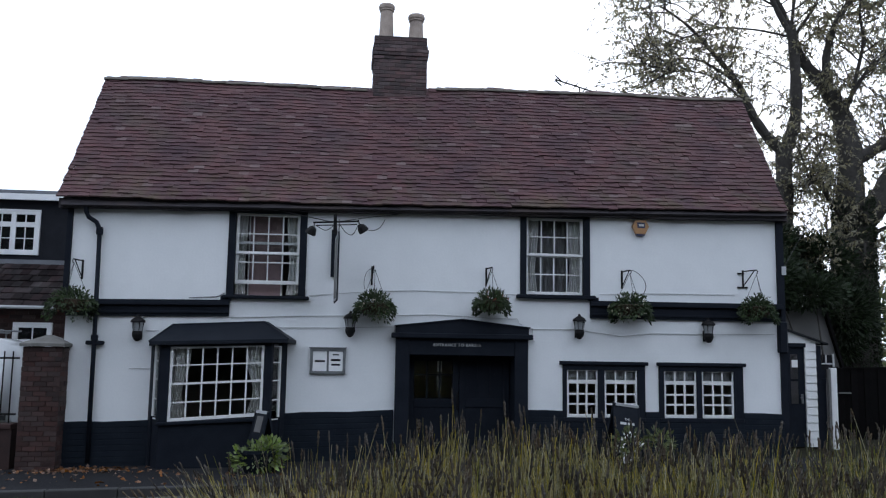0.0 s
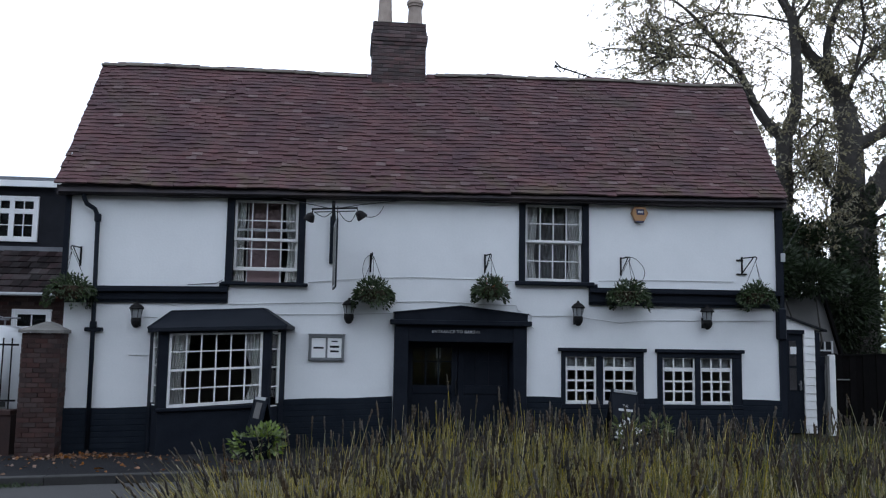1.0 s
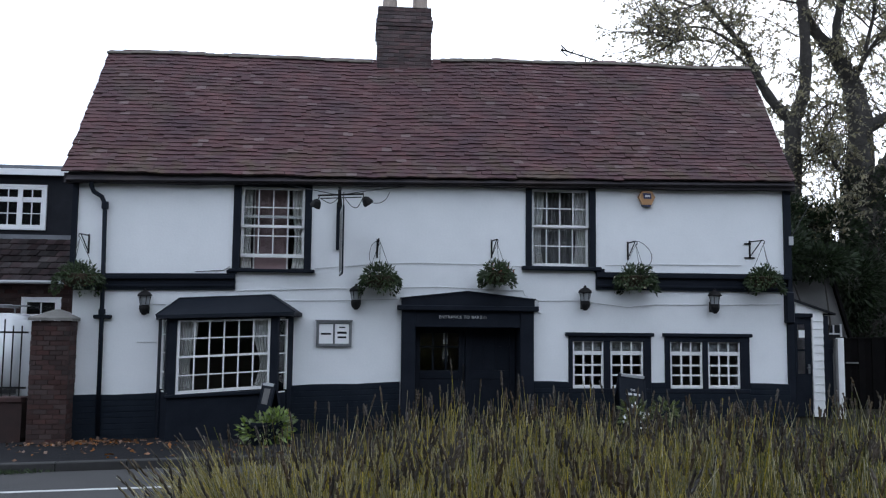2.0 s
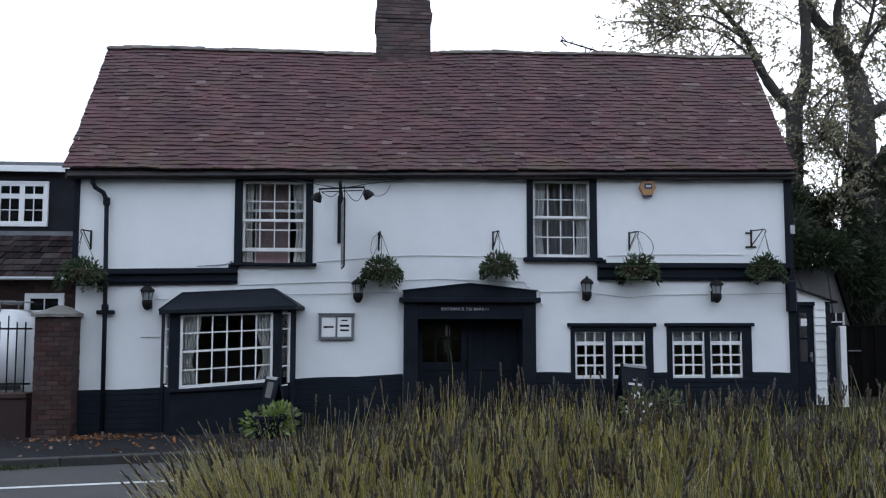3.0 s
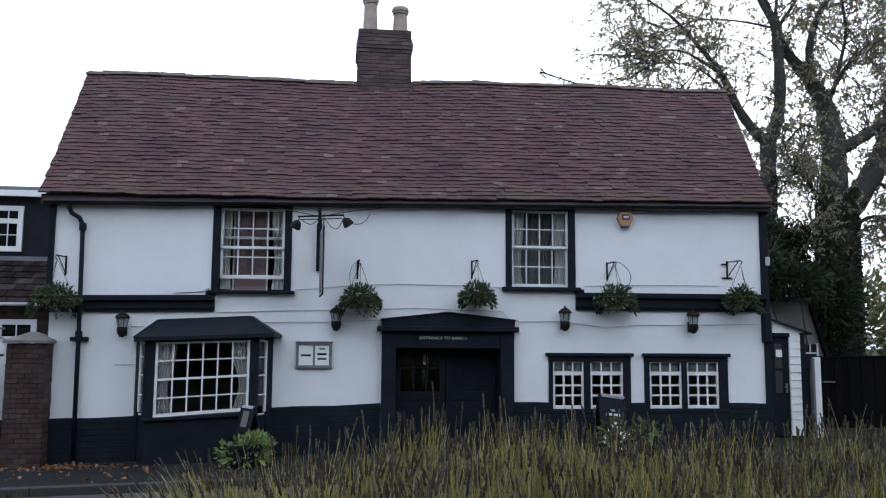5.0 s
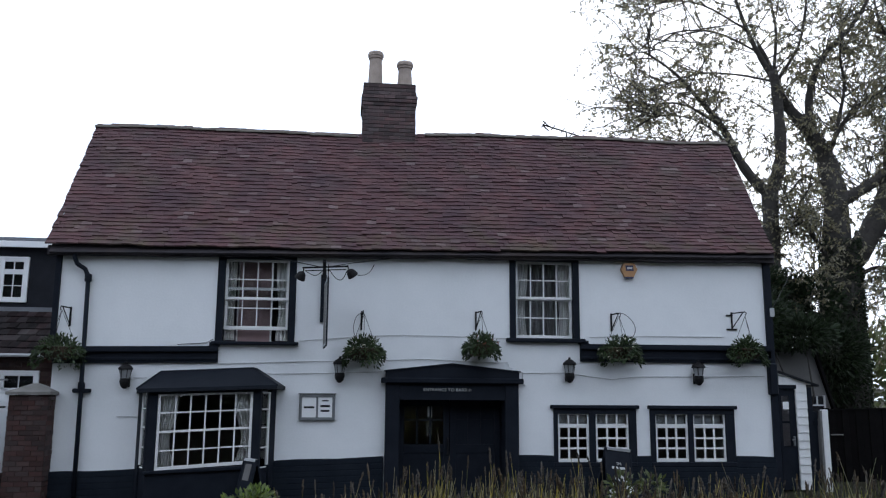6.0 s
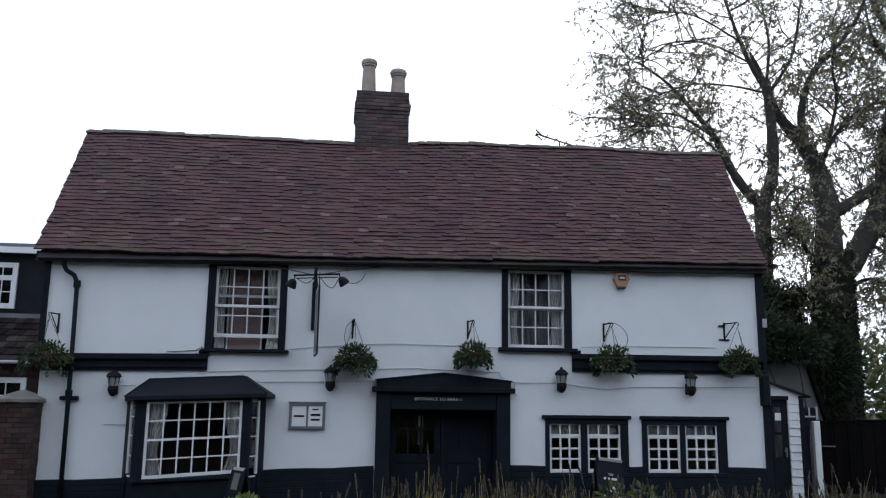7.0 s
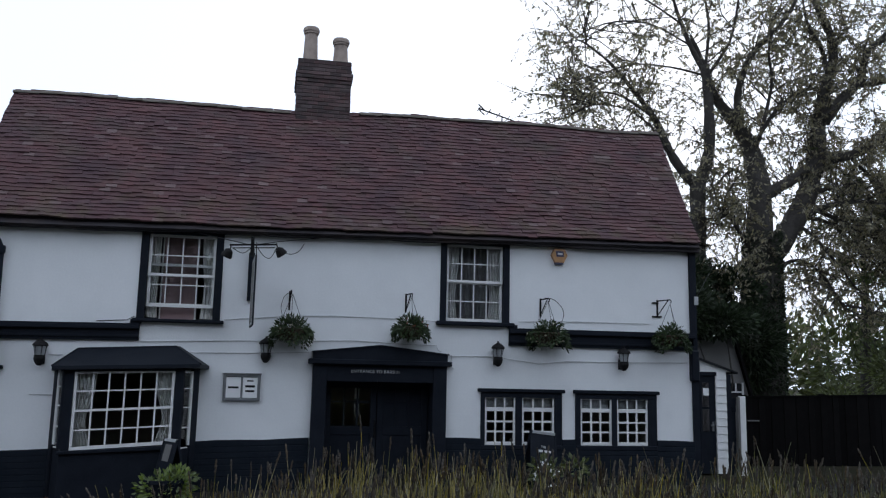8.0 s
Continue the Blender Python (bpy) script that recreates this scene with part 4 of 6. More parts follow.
for bx, bz, reach, side in ((0.33, 3.26, 0.30, -0.05), (4.91, 3.27, 0.30, 0.02), (6.81, 3.30, 0.30, 0.05), (9.14, 3.31, 0.30, 0.05), (11.29, 3.37, 0.30, 0.10)):
    bracket("basket_bracket", bx, bz, reach, side)
basket(0.29, -0.3, 2.58, 0.37, 11, "hanging basket of ferny green plants at the corner of the pub", 0.25, 0, 6, 0.60)
basket(4.95, -0.3, 2.62, 0.34, 12, "hanging basket of green trailing plants with a few pale blooms", 0.22, 10, 0, 0.58)
basket(6.86, -0.3, 2.70, 0.30, 13, "small hanging basket of green plants with dull red blooms", 0.14, 0, 14, 0.52)
basket(9.18, -0.3, 2.68, 0.36, 14, "hanging basket of green plants with cream flowers", 0.20, 22, 0, 0.56)
basket(11.39, -0.3, 2.70, 0.31, 15, "hanging basket of spiky green plants over the black band", 0.20, 4, 0, 0.58)
part("bracket_spacer", box(-0.10, 0.02, -0.02, 0.0, -0.07, -0.045), IRON, bpy.data.objects["basket_bracket.004"])
part("bracket_spacer", box(-0.10, 0.08, -0.02, 0.0, -0.31, -0.285), IRON, bpy.data.objects["basket_bracket.004"])

menu = thing("menu_board", "grey framed menu case with two printed white sheets", "notice board", (4.235, 0, 1.715))
part("backing", box(-0.27, 0.27, -0.02, 0.0, -0.19, 0.19), PEWTER, menu)
for x0, x1, z0, z1 in ((-0.285, -0.245, -0.205, 0.205), (0.245, 0.285, -0.205, 0.205), (-0.245, 0.245, 0.165, 0.205), (-0.245, 0.245, -0.205, -0.165), (-0.012, 0.012, -0.165, 0.165)):
    part("frame", box(x0, x1, -0.06, -0.0, z0, z1, 0.005), PEWTER, menu)
part("rain_hood", box(-0.30, 0.30, -0.075, 0.0, 0.205, 0.225, 0.005), PEWTER, menu)
for cx in (-0.128, 0.128):
    s_ = part("sheet", box(cx - 0.112, cx + 0.112, -0.039, -0.034, -0.158, 0.158), PAPER, menu, "white printed menu sheet")
    for z, w, hgt in ((0.02, 0.075, 0.035), (-0.055, 0.07, 0.03)) if cx > 0 else ((0.0, 0.08, 0.03),):
        part("print_bar", box(cx - w, cx + w, -0.0415, -0.0395, z - hgt / 2, z + hgt / 2), INK, s_)
    if cx > 0:
        part("print_bar", box(cx - 0.05, cx + 0.05, -0.0415, -0.0395, 0.095, 0.115), INK, s_)

alarm = thing("alarm_box", "orange-yellow hexagonal alarm bell box with a dark badge under the eaves", "alarm box", (9.46, 0, 4.05))
part("case", prism([(-0.142, 0.02), (-0.075, -0.11), (0.075, -0.11), (0.142, 0.02), (0.088, 0.125), (-0.088, 0.125)], -0.085, 0.0), AMBER, alarm)
part("base", prism([(-0.065, -0.14), (0.065, -0.14), (0.076, -0.108), (-0.076, -0.108)], -0.08, 0.0), NAVY, alarm)
part("badge", prism([(-0.06, -0.01), (0.075, -0.01), (0.065, 0.085), (-0.07, 0.085)], -0.09, -0.084), NAVY, alarm, "dark blue badge")
part("badge_bar", box(-0.04, 0.05, -0.093, -0.089, 0.02, 0.055), GREYTXT, alarm)

# hanging pub sign on an iron arm with two floodlights
sign = thing("pub_sign", "hanging pub sign seen edge-on, on a black iron arm with floodlights", "pub sign", (4.28, 0, 3.9))
part("wall_post", box(-0.045, 0.045, -0.06, 0.0, -0.82, -0.04, 0.006), BLACK, sign)
part("arm", tube([(0, 0.0, -0.02), (0.03, -1.12, 0.02)], 0.022, 8), IRON, sign)
part("upright", box(0.0, 0.05, -0.95, -0.89, -0.22, 0.07, 0.004), IRON, sign)
part("cross_bar", tube([(-0.31, -0.90, -0.06), (0.38, -0.90, -0.02)], 0.014, 8), IRON, sign)
part("cross_bar", tube([(-0.27, -0.90, -0.105), (0.36, -0.90, -0.07)], 0.008, 8), IRON, sign)
board = part("sign_board", box(-0.011, 0.011, -0.40, 0.40, -0.53, 0.53, 0.004), BLACK, sign, "black-framed sign board")
board.matrix_basis = Matrix.Translation((0.062, -0.62, -0.73)) @ Matrix.Rotation(radians(4.2), 4, "Z")
for fx in (-0.0145, 0.0145):
    part("sign_face", box(fx - 0.0025, fx + 0.0025, -0.33, 0.33, -0.46, 0.46), GREYR, board, "weathered grey painted sign face")
    for y0, y1, z0, z1 in ((-0.385, -0.345, -0.51, 0.51), (0.345, 0.385, -0.51, 0.51), (-0.345, 0.345, 0.475, 0.51), (-0.345, 0.345, -0.51, -0.475)):
        part("border", box(fx - 0.0025, fx + 0.0025, y0, y1, z0, z1), BLIND, board, "pale painted border")
for hy in (-0.35, 0.35):
    part("hanger", tube([(0, hy, 0.53), (0, hy, 0.72)], 0.008, 6), IRON, board)
for fx, fz in ((-0.30, -0.15), (0.40, -0.10)):
    fl = part("floodlight", lathe([(0.025, 0.0), (0.06, 0.03), (0.085, 0.11), (0.085, 0.13)], 12), IRON, sign, "small black floodlight")
    fl.matrix_basis = Matrix.Translation((fx, -0.90, fz + 0.03)) @ Matrix.Rotation(radians(200), 4, "X") @ Matrix.Rotation(radians(-25 if fx < 0 else 35), 4, "Y")
    part("floodlight_stem", tube([(fx * 0.95, -0.90, fz + 0.10), (fx, -0.90, fz + 0.01)], 0.010, 6), IRON, sign)
part("stay_wire", tube([(-0.95, -0.05, 0.25), (-0.20, -0.7, 0.02), (0.02, -0.95, -0.06)], 0.007, 5), IRON, sign)
part("stay_wire", tube([(1.05, -0.05, 0.25), (0.45, -0.6, 0.08), (0.06, -0.95, -0.05)], 0.007, 5), IRON, sign)
part("flex", tube(smooth_path([(0.38, -0.88, -0.07), (0.30, -0.85, -0.22), (0.20, -0.85, -0.20), (0.10, -0.9, -0.08)]), 0.006, 5), IRON, sign)
part("flex", tube(smooth_path([(0.42, -0.85, -0.13), (0.62, -0.5, -0.10), (0.75, -0.1, 0.02), (0.82, -0.02, 0.15)]), 0.006, 5), IRON, sign)
part("flex", tube(smooth_path([(-0.27, -0.88, -0.10), (-0.12, -0.85, -0.17), (0.0, -0.9, -0.10)]), 0.006, 5), IRON, sign)

# thin cables clipped along the wall
for nm, pts, mtl in (("cable", [(2.67, 2.39), (4.24, 2.45), (4.84, 2.455), (5.4, 2.48), (5.95, 2.50), (6.8, 2.465), (7.34, 2.46), (7.37, 2.38), (7.42, 2.36)], CABLE),
                     ("cable", [(3.42, 2.24), (4.49, 2.26), (5.26, 2.29)], CABLE),
                     ("cable", [(1.36, 2.16), (1.56, 2.16)], CABLE),
                     ("cable", [(1.14, 1.56), (1.50, 1.56)], CABLE),
                     ("cable", [(7.48, 2.34), (7.59, 2.29), (8.3, 2.30), (8.55, 2.27), (9.12, 2.20), (9.61, 2.25), (10.71, 2.26), (11.83, 2.28)], CABLE),
                     ("cable", [(7.54, 2.33), (7.60, 2.30), (7.59, 2.12), (7.64, 2.08)], CABLE),
                     ("cable", [(3.90, 2.77), (4.92, 2.86), (5.58, 2.89), (6.61, 2.88), (7.33, 2.86)], CABLE),
                     ("cable", [(8.75, 2.90), (9.51, 2.93), (11.13, 2.94)], CABLE),
                     ("cable", [(2.0, 2.69), (2.45, 2.72), (2.55, 2.78)], DKCABLE)):
    tagged(part(nm, tube([(x, -0.012, z) for x, z in pts], 0.006, 5), mtl), "thin painted cable clipped along the white wall", "cable")
tagged(part("cable", tube(smooth_path([(9.14, -0.25, 3.30), (9.28, -0.3, 3.27), (9.42, -0.3, 3.14), (9.46, -0.28, 3.0), (9.40, -0.25, 2.85)]), 0.006, 6), DKCABLE), "loose black watering hose looping over a basket", "hose")
tagged(part("cable", tube(smooth_path([(4.90, -0.02, 3.24), (4.82, -0.15, 3.16), (4.78, -0.2, 2.98), (4.82, -0.25, 2.80)]), 0.005, 6), DKCABLE), "loose black watering hose looping over a basket", "hose")
tagged(part("junction_box", box(11.97, 12.05, -0.07, -0.05, 3.30, 3.45, 0.004), BLIND), "small white junction box on the corner board", "junction box")
tagged(part("cable", tube([(12.02, -0.06, 3.45), (12.35, 0.0, 3.95), (12.7, 0.1, 4.5), (15.5, 5.5, 6.6)], 0.005, 5), DKCABLE), "overhead cable running from the corner to the trees", "cable")

# ---- the neighbour's house, set back beside the pub ----
house = thing("neighbour_house", "low brick house with dark tile-hung upper storey and tiled lean-to roof", "house")
part("brick_wall", box(-9, -0.25, 2.0, 2.25, -0.4, 2.62), MORTAR, house)
part("upper_wall", box(-9, -0.2, 3.0, 3.25, 2.6, 4.68), SLATE, house)
part("flat_roof", box(-9.2, -0.2, 2.82, 7.0, 4.78, 4.85, 0.01), LEAD, house)
part("fascia", box(-9.2, -0.2, 2.80, 2.84, 4.655, 4.775, 0.005), UPVC, house)
part("end_wall", box(-9, -8.75, 2.25, 7, -0.4, 4.6), SLATE, house)
part("gutter", box(-9, -0.22, 1.60, 1.70, 2.53, 2.585, 0.02), BLIND, house)
part("lead_flashing", box(-9, -0.2, 2.955, 3.0, 3.42, 3.52), LEAD, house)
lean = part("lean_to_roof", prism([(-9, 2.52), (-0.2, 2.52), (-0.2, 2.56), (-9, 2.56)], 1.65, 3.0), NTILE, house)
for v in lean.data.vertices:
    v.co.z += (v.co.y - 1.65) * 0.66
ntile = bpy.data.meshes.new("roof_tile")
nb = box(0, 0.162, 0, 0.24, -0.008, 0.022, 0.004)
nb.to_mesh(ntile)
nb.free()
ntile.materials.append(NTILE)
for c in range(7):
    for i in range(16):
        x = -2.85 + 0.167 * i - (0.083 if c % 2 else 0)
        y = 1.63 + 0.19 * c
        o = new("roof_tile", ntile)
        o.parent = lean
        o.matrix_basis = Matrix.Translation((x + random.gauss(0, 0.003), y, 2.562 + (y - 1.65) * 0.66 + random.gauss(0.014, 0.004))) @ Matrix.Rotation(math.atan(0.66) - 0.10, 4, "X")
nbm = bpy.data.meshes.new("brick")
nbb = box(-0.105, 0.105, -0.012, 0.012, -0.0315, 0.0315, 0.003)
nbb.to_mesh(nbm)
nbb.free()
nbm.materials.append(BRICK)
wall_ob = bpy.data.objects["brick_wall"]
for c in range(12):
    for i in range(11):
        x = -2.6 + 0.222 * i + (0.111 if c % 2 else 0)
        z = 2.47 - 0.0745 * c
        if -1.42 < x < -0.72 and z < 2.34:
            continue
        o = new("brick", nbm)
        o.parent = wall_ob
        o.location = (x, 1.992 + random.gauss(0, 0.002), z)


def casement(name, label, x0, x1, z0, z1, y, lights, split):
    w = thing(name, label, "window", kind="structure")
    part("frame", box(x0 - 0.05, x1 + 0.05, y - 0.05, y + 0.02, z0 - 0.05, z0, 0.005), UPVC, w)
    part("frame", box(x0 - 0.05, x1 + 0.05, y - 0.05, y + 0.02, z1, z1 + 0.05, 0.005), UPVC, w)
    part("frame", box(x0 - 0.05, x0, y - 0.05, y + 0.02, z0, z1, 0.005), UPVC, w)
    part("frame", box(x1, x1 + 0.05, y - 0.05, y + 0.02, z0, z1, 0.005), UPVC, w)
    n = lights
    for i in range(n):
        a, b = x0 + (x1 - x0) * i / n, x0 + (x1 - x0) * (i + 1) / n
        bars(w, a, b, z0, split, y - 0.045, 2, 2, rail=0.05, bar=0.016, material=UPVC)
        bars(w, a, b, split, z1, y - 0.045, 2, 1, rail=0.045, bar=0.016, material=UPVC)
    part("dark_room", box(x0, x1, y - 0.008, y - 0.003, z0, z1), INK, w)
    return w


casement("window_6", "white plastic casement window in the dark upper wall", -2.80, -1.48, 3.66, 4.44, 3.0, 3, 4.20)
casement("window_7", "white framed window in the neighbour's brick wall", -1.36, -0.78, 1.35, 2.25, 2.0, 1, 1.95)

pier = thing("gate_pier", "red brick gate pier with a pale pyramid cap beside the pavement", "gate pier", (-0.075, -0.04, 0.02))
part("core", box(-0.278, 0.278, -0.278, 0.278, -0.25, 1.86), MORTAR, pier)
pb = bpy.data.meshes.new("brick")
pbb = box(-0.1035, 0.1035, -0.03, 0.03, -0.034, 0.034, 0.004)
pbb.to_mesh(pb)
pbb.free()
pb.materials.append(BRICK)
lay_bricks(pier, pb, 25, 0.29, 0.29, 3, 0.03, walls=(0, 1, 3))
bm = bmesh.new()
lo = [bm.verts.new((sx * 0.33, sy * 0.33, 1.865)) for sx, sy in ((-1, -1), (1, -1), (1, 1), (-1, 1))]
mi = [bm.verts.new((sx * 0.33, sy * 0.33, 1.91)) for sx, sy in ((-1, -1), (1, -1), (1, 1), (-1, 1))]
tp = [bm.verts.new((sx * 0.04, sy * 0.04, 2.04)) for sx, sy in ((-1, -1), (1, -1), (1, 1), (-1, 1))]
for i in range(4):
    j = (i + 1) % 4
    bm.faces.new((lo[i], lo[j], mi[j], mi[i]))
    bm.faces.new((mi[i], mi[j], tp[j], tp[i]))
bm.faces.new(tp)
bm.faces.new(lo[::-1])
part("cap", bm, STONE, pier, "pale stone pyramid cap")

rail = thing("railing", "black iron railing on a low brick wall", "railing")
part("low_wall", box(-6, -0.52, -0.12, 0.10, -0.4, 0.62), BRICK, rail)
part("wall_coping", box(-6, -0.52, -0.15, 0.13, 0.62, 0.70, 0.01), BRICK, rail)
for k in range(38):
    x = -0.62 - 0.13 * k
    part("baluster", tube([(x, 0, 0.68), (x, 0, 1.80 + (0.10 if k % 4 == 2 else 0))], 0.011, 6), IRON, rail)
for z in (0.82, 1.68):
    part("rail_bar", box(-6, -0.52, -0.008, 0.008, z, z + 0.03), IRON, rail)

# white van parked in the neighbour's yard
van = thing("van", "white panel van parked behind the railings with a roof rack", "van", (-3.32, 1.35, 0.0))
bm = prism([(-2.3, 0.45), (2.35, 0.45), (2.42, 0.75), (2.38, 1.75), (2.28, 1.98), (2.05, 2.06), (-1.0, 2.06), (-1.25, 1.98), (-1.85, 1.22), (-2.3, 1.02)], -0.42, 0.42)
bmesh.ops.bevel(bm, geom=bm.edges[:], offset=0.05, segments=2, affect="EDGES")
part("body", bm, VANP, van, smooth=True)
part("side_window", box(1.15, 1.9, -0.432, -0.40, 1.32, 1.80, 0.01), INK, van)
part("cab_window", prism([(-1.55, 1.28), (-0.7, 1.28), (-0.7, 1.82), (-1.1, 1.82)], -0.432, -0.40), INK, van)
part("rubbing_strip", box(-1.7, 2.3, -0.435, -0.40, 0.72, 0.80), RUBBER, van)
part("bumper", box(2.30, 2.48, -0.40, 0.40, 0.42, 0.60, 0.03), RUBBER, van)
for wx in (-1.5, 1.55):
    wheel = part("wheel", lathe([(0.05, -0.1), (0.29, -0.1), (0.33, -0.06), (0.33, 0.06), (0.29, 0.1), (0.05, 0.1)], 20), RUBBER, van)
    wheel.matrix_basis = Matrix.Translation((wx, -0.34, 0.33)) @ Matrix.Rotation(math.pi / 2, 4, "X")
    part("rim", lathe([(0.02, 0.09), (0.2, 0.09), (0.2, 0.108), (0.02, 0.112)], 16), PEWTER, wheel)
for k in range(4):
    part("rack_bar", tube([(-0.6 + 0.85 * k, -0.40, 2.16), (-0.6 + 0.85 * k, 0.40, 2.16)], 0.018, 6), PEWTER, van)
for yy in (-0.38, 0.38):
    part("rack_rail", tube([(-0.7, yy, 2.19), (2.15, yy, 2.19)], 0.018, 6), PEWTER, van)
    part("rack_foot", tube([(1.9, yy, 2.02), (1.9, yy, 2.18)], 0.015, 6), PEWTER, van)
van.location.z = rise(-3.32)

# ---- the low side porch and yard at the other end ----
porch = thing("side_porch", "small porch of white weatherboard with a dark glazed side door", "porch")
PY = 1.5
part("black_wall", box(12.2, 12.88, PY, PY + 0.12, 0.2, 2.35), BLACK, porch)
part("door_frame", box(12.86, 12.90, PY - 0.03, PY + 0.08, 0.22, 2.16), BLACK, porch)
part("door_head", box(12.40, 13.22, PY - 0.04, PY + 0.08, 2.08, 2.16, 0.01), BLACK, porch)
dl = part("door_leaf", box(12.45, 13.20, PY + 0.01, PY + 0.055, 0.22, 2.08), BLACK, porch)
for z0, z1 in ((1.02, 1.44), (1.48, 1.95)):
    part("door_glass", box(12.62, 13.06, PY - 0.002, PY + 0.008, z0, z1), GLASS, dl)
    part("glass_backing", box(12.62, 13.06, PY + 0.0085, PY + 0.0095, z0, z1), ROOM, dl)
part("lever_handle", box(13.11, 13.145, PY - 0.035, PY - 0.0, 1.02, 1.20, 0.008), PEWTER, dl)
part("lever_handle", box(13.07, 13.14, PY - 0.05, PY - 0.03, 1.12, 1.145, 0.006), PEWTER, dl)
tagged(part("notice", box(12.94, 13.06, PY - 0.008, PY - 0.004, 1.70, 1.84), PAPER), "white paper notice on the side door", "notice")
bd = thing("weatherboarding", "overlapping white weatherboards on the side porch", "cladding", kind="structure")
for k in range(13):
    z = 0.22 + 0.149 * k
    o = part("board", box(13.20, 13.425, PY - 0.02, PY + 0.02, z, z + 0.155, 0.004), WHITE, bd)
    for v in o.data.vertices:
        if v.co.z < z + 0.05:
            v.co.y -= 0.018
part("board", prism([(12.88, 2.16), (13.52, 2.16), (13.52, 2.185), (12.88, 2.375)], PY - 0.03, PY + 0.02), WHITE, bd)
part("porch_corner", box(13.425, 13.52, PY - 0.03, PY + 0.10, 0.2, 2.12), BLACK, porch)
part("side_wall", box(13.44, 13.52, PY + 0.10, 4.0, 0.2, 2.12), BLACK, porch)
part("porch_roof", prism([(12.3, 2.56), (13.64, 2.13), (13.64, 2.165), (12.3, 2.60)], PY - 0.10, 4.0), SLATE, porch)
gate = thing("side_gate", "narrow black boarded gate beside the porch", "gate")
part("gate_leaf", box(13.53, 13.62, 1.50, 1.54, 0.2, 1.66, 0.004), BLACK, gate)
part("ledge", box(13.53, 13.62, 1.48, 1.50, 1.40, 1.50, 0.004), BLACK, gate)
post = part("gate_post", box(13.655, 13.775, 1.38, 1.46, 0.15, 1.70, 0.006), WHITE)
tagged(post, "tall white painted timber gate post", "post")
part("face_board", box(13.615, 13.655, 1.39, 1.46, 0.2, 1.68), GREYR, post)

shed = thing("outbuilding", "grey rendered outbuilding gable with a small window", "outbuilding")
part("gable_wall", prism([(12.6, 0.1), (15.42, 0.1), (15.42, 1.76), (15.08, 3.0), (12.6, 2.72)], 4.0, 4.2), GREYR, shed)
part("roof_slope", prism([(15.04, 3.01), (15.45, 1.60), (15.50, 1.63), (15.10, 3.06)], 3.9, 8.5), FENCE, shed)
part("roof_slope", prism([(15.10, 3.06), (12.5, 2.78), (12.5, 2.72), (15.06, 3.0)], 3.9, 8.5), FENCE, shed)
sw = part("window", box(14.92, 15.24, 3.97, 4.0, 1.45, 1.95), INK, shed)
part("window_frame", box(14.88, 14.92, 3.95, 4.0, 1.42, 1.97), GREYTXT, sw)
part("window_frame", box(15.24, 15.28, 3.95, 4.0, 1.42, 1.97), GREYTXT, sw)
part("window_frame", box(14.92, 15.24, 3.95, 4.0, 1.74, 1.77), GREYTXT, sw)
part("window_frame", box(15.07, 15.10, 3.95, 4.0, 1.77, 1.95), GREYTXT, sw)

def crest(x):
    """Height of the fence top, climbing away from the pub."""
    return 1.30 + 0.026 * x


fence = thing("fence", "dark stained close-board fence along the yard", "fence")
fm = bpy.data.meshes.new("fence_board")
fb = box(0, 0.145, -0.012, 0.012, 0, 1.62, 0.003)
fb.to_mesh(fm)
fb.free()
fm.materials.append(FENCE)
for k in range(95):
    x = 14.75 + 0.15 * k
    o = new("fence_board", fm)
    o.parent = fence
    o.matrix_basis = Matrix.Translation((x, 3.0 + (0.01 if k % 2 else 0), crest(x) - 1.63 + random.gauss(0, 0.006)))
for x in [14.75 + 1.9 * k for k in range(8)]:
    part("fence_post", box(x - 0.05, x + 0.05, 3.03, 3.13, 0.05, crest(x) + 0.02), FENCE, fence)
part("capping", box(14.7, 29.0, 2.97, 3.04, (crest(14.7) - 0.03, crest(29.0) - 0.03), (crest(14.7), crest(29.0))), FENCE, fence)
part("pale_rail", box(14.76, 15.03, 2.95, 2.985, 1.15, 1.175), GREYR, fence)


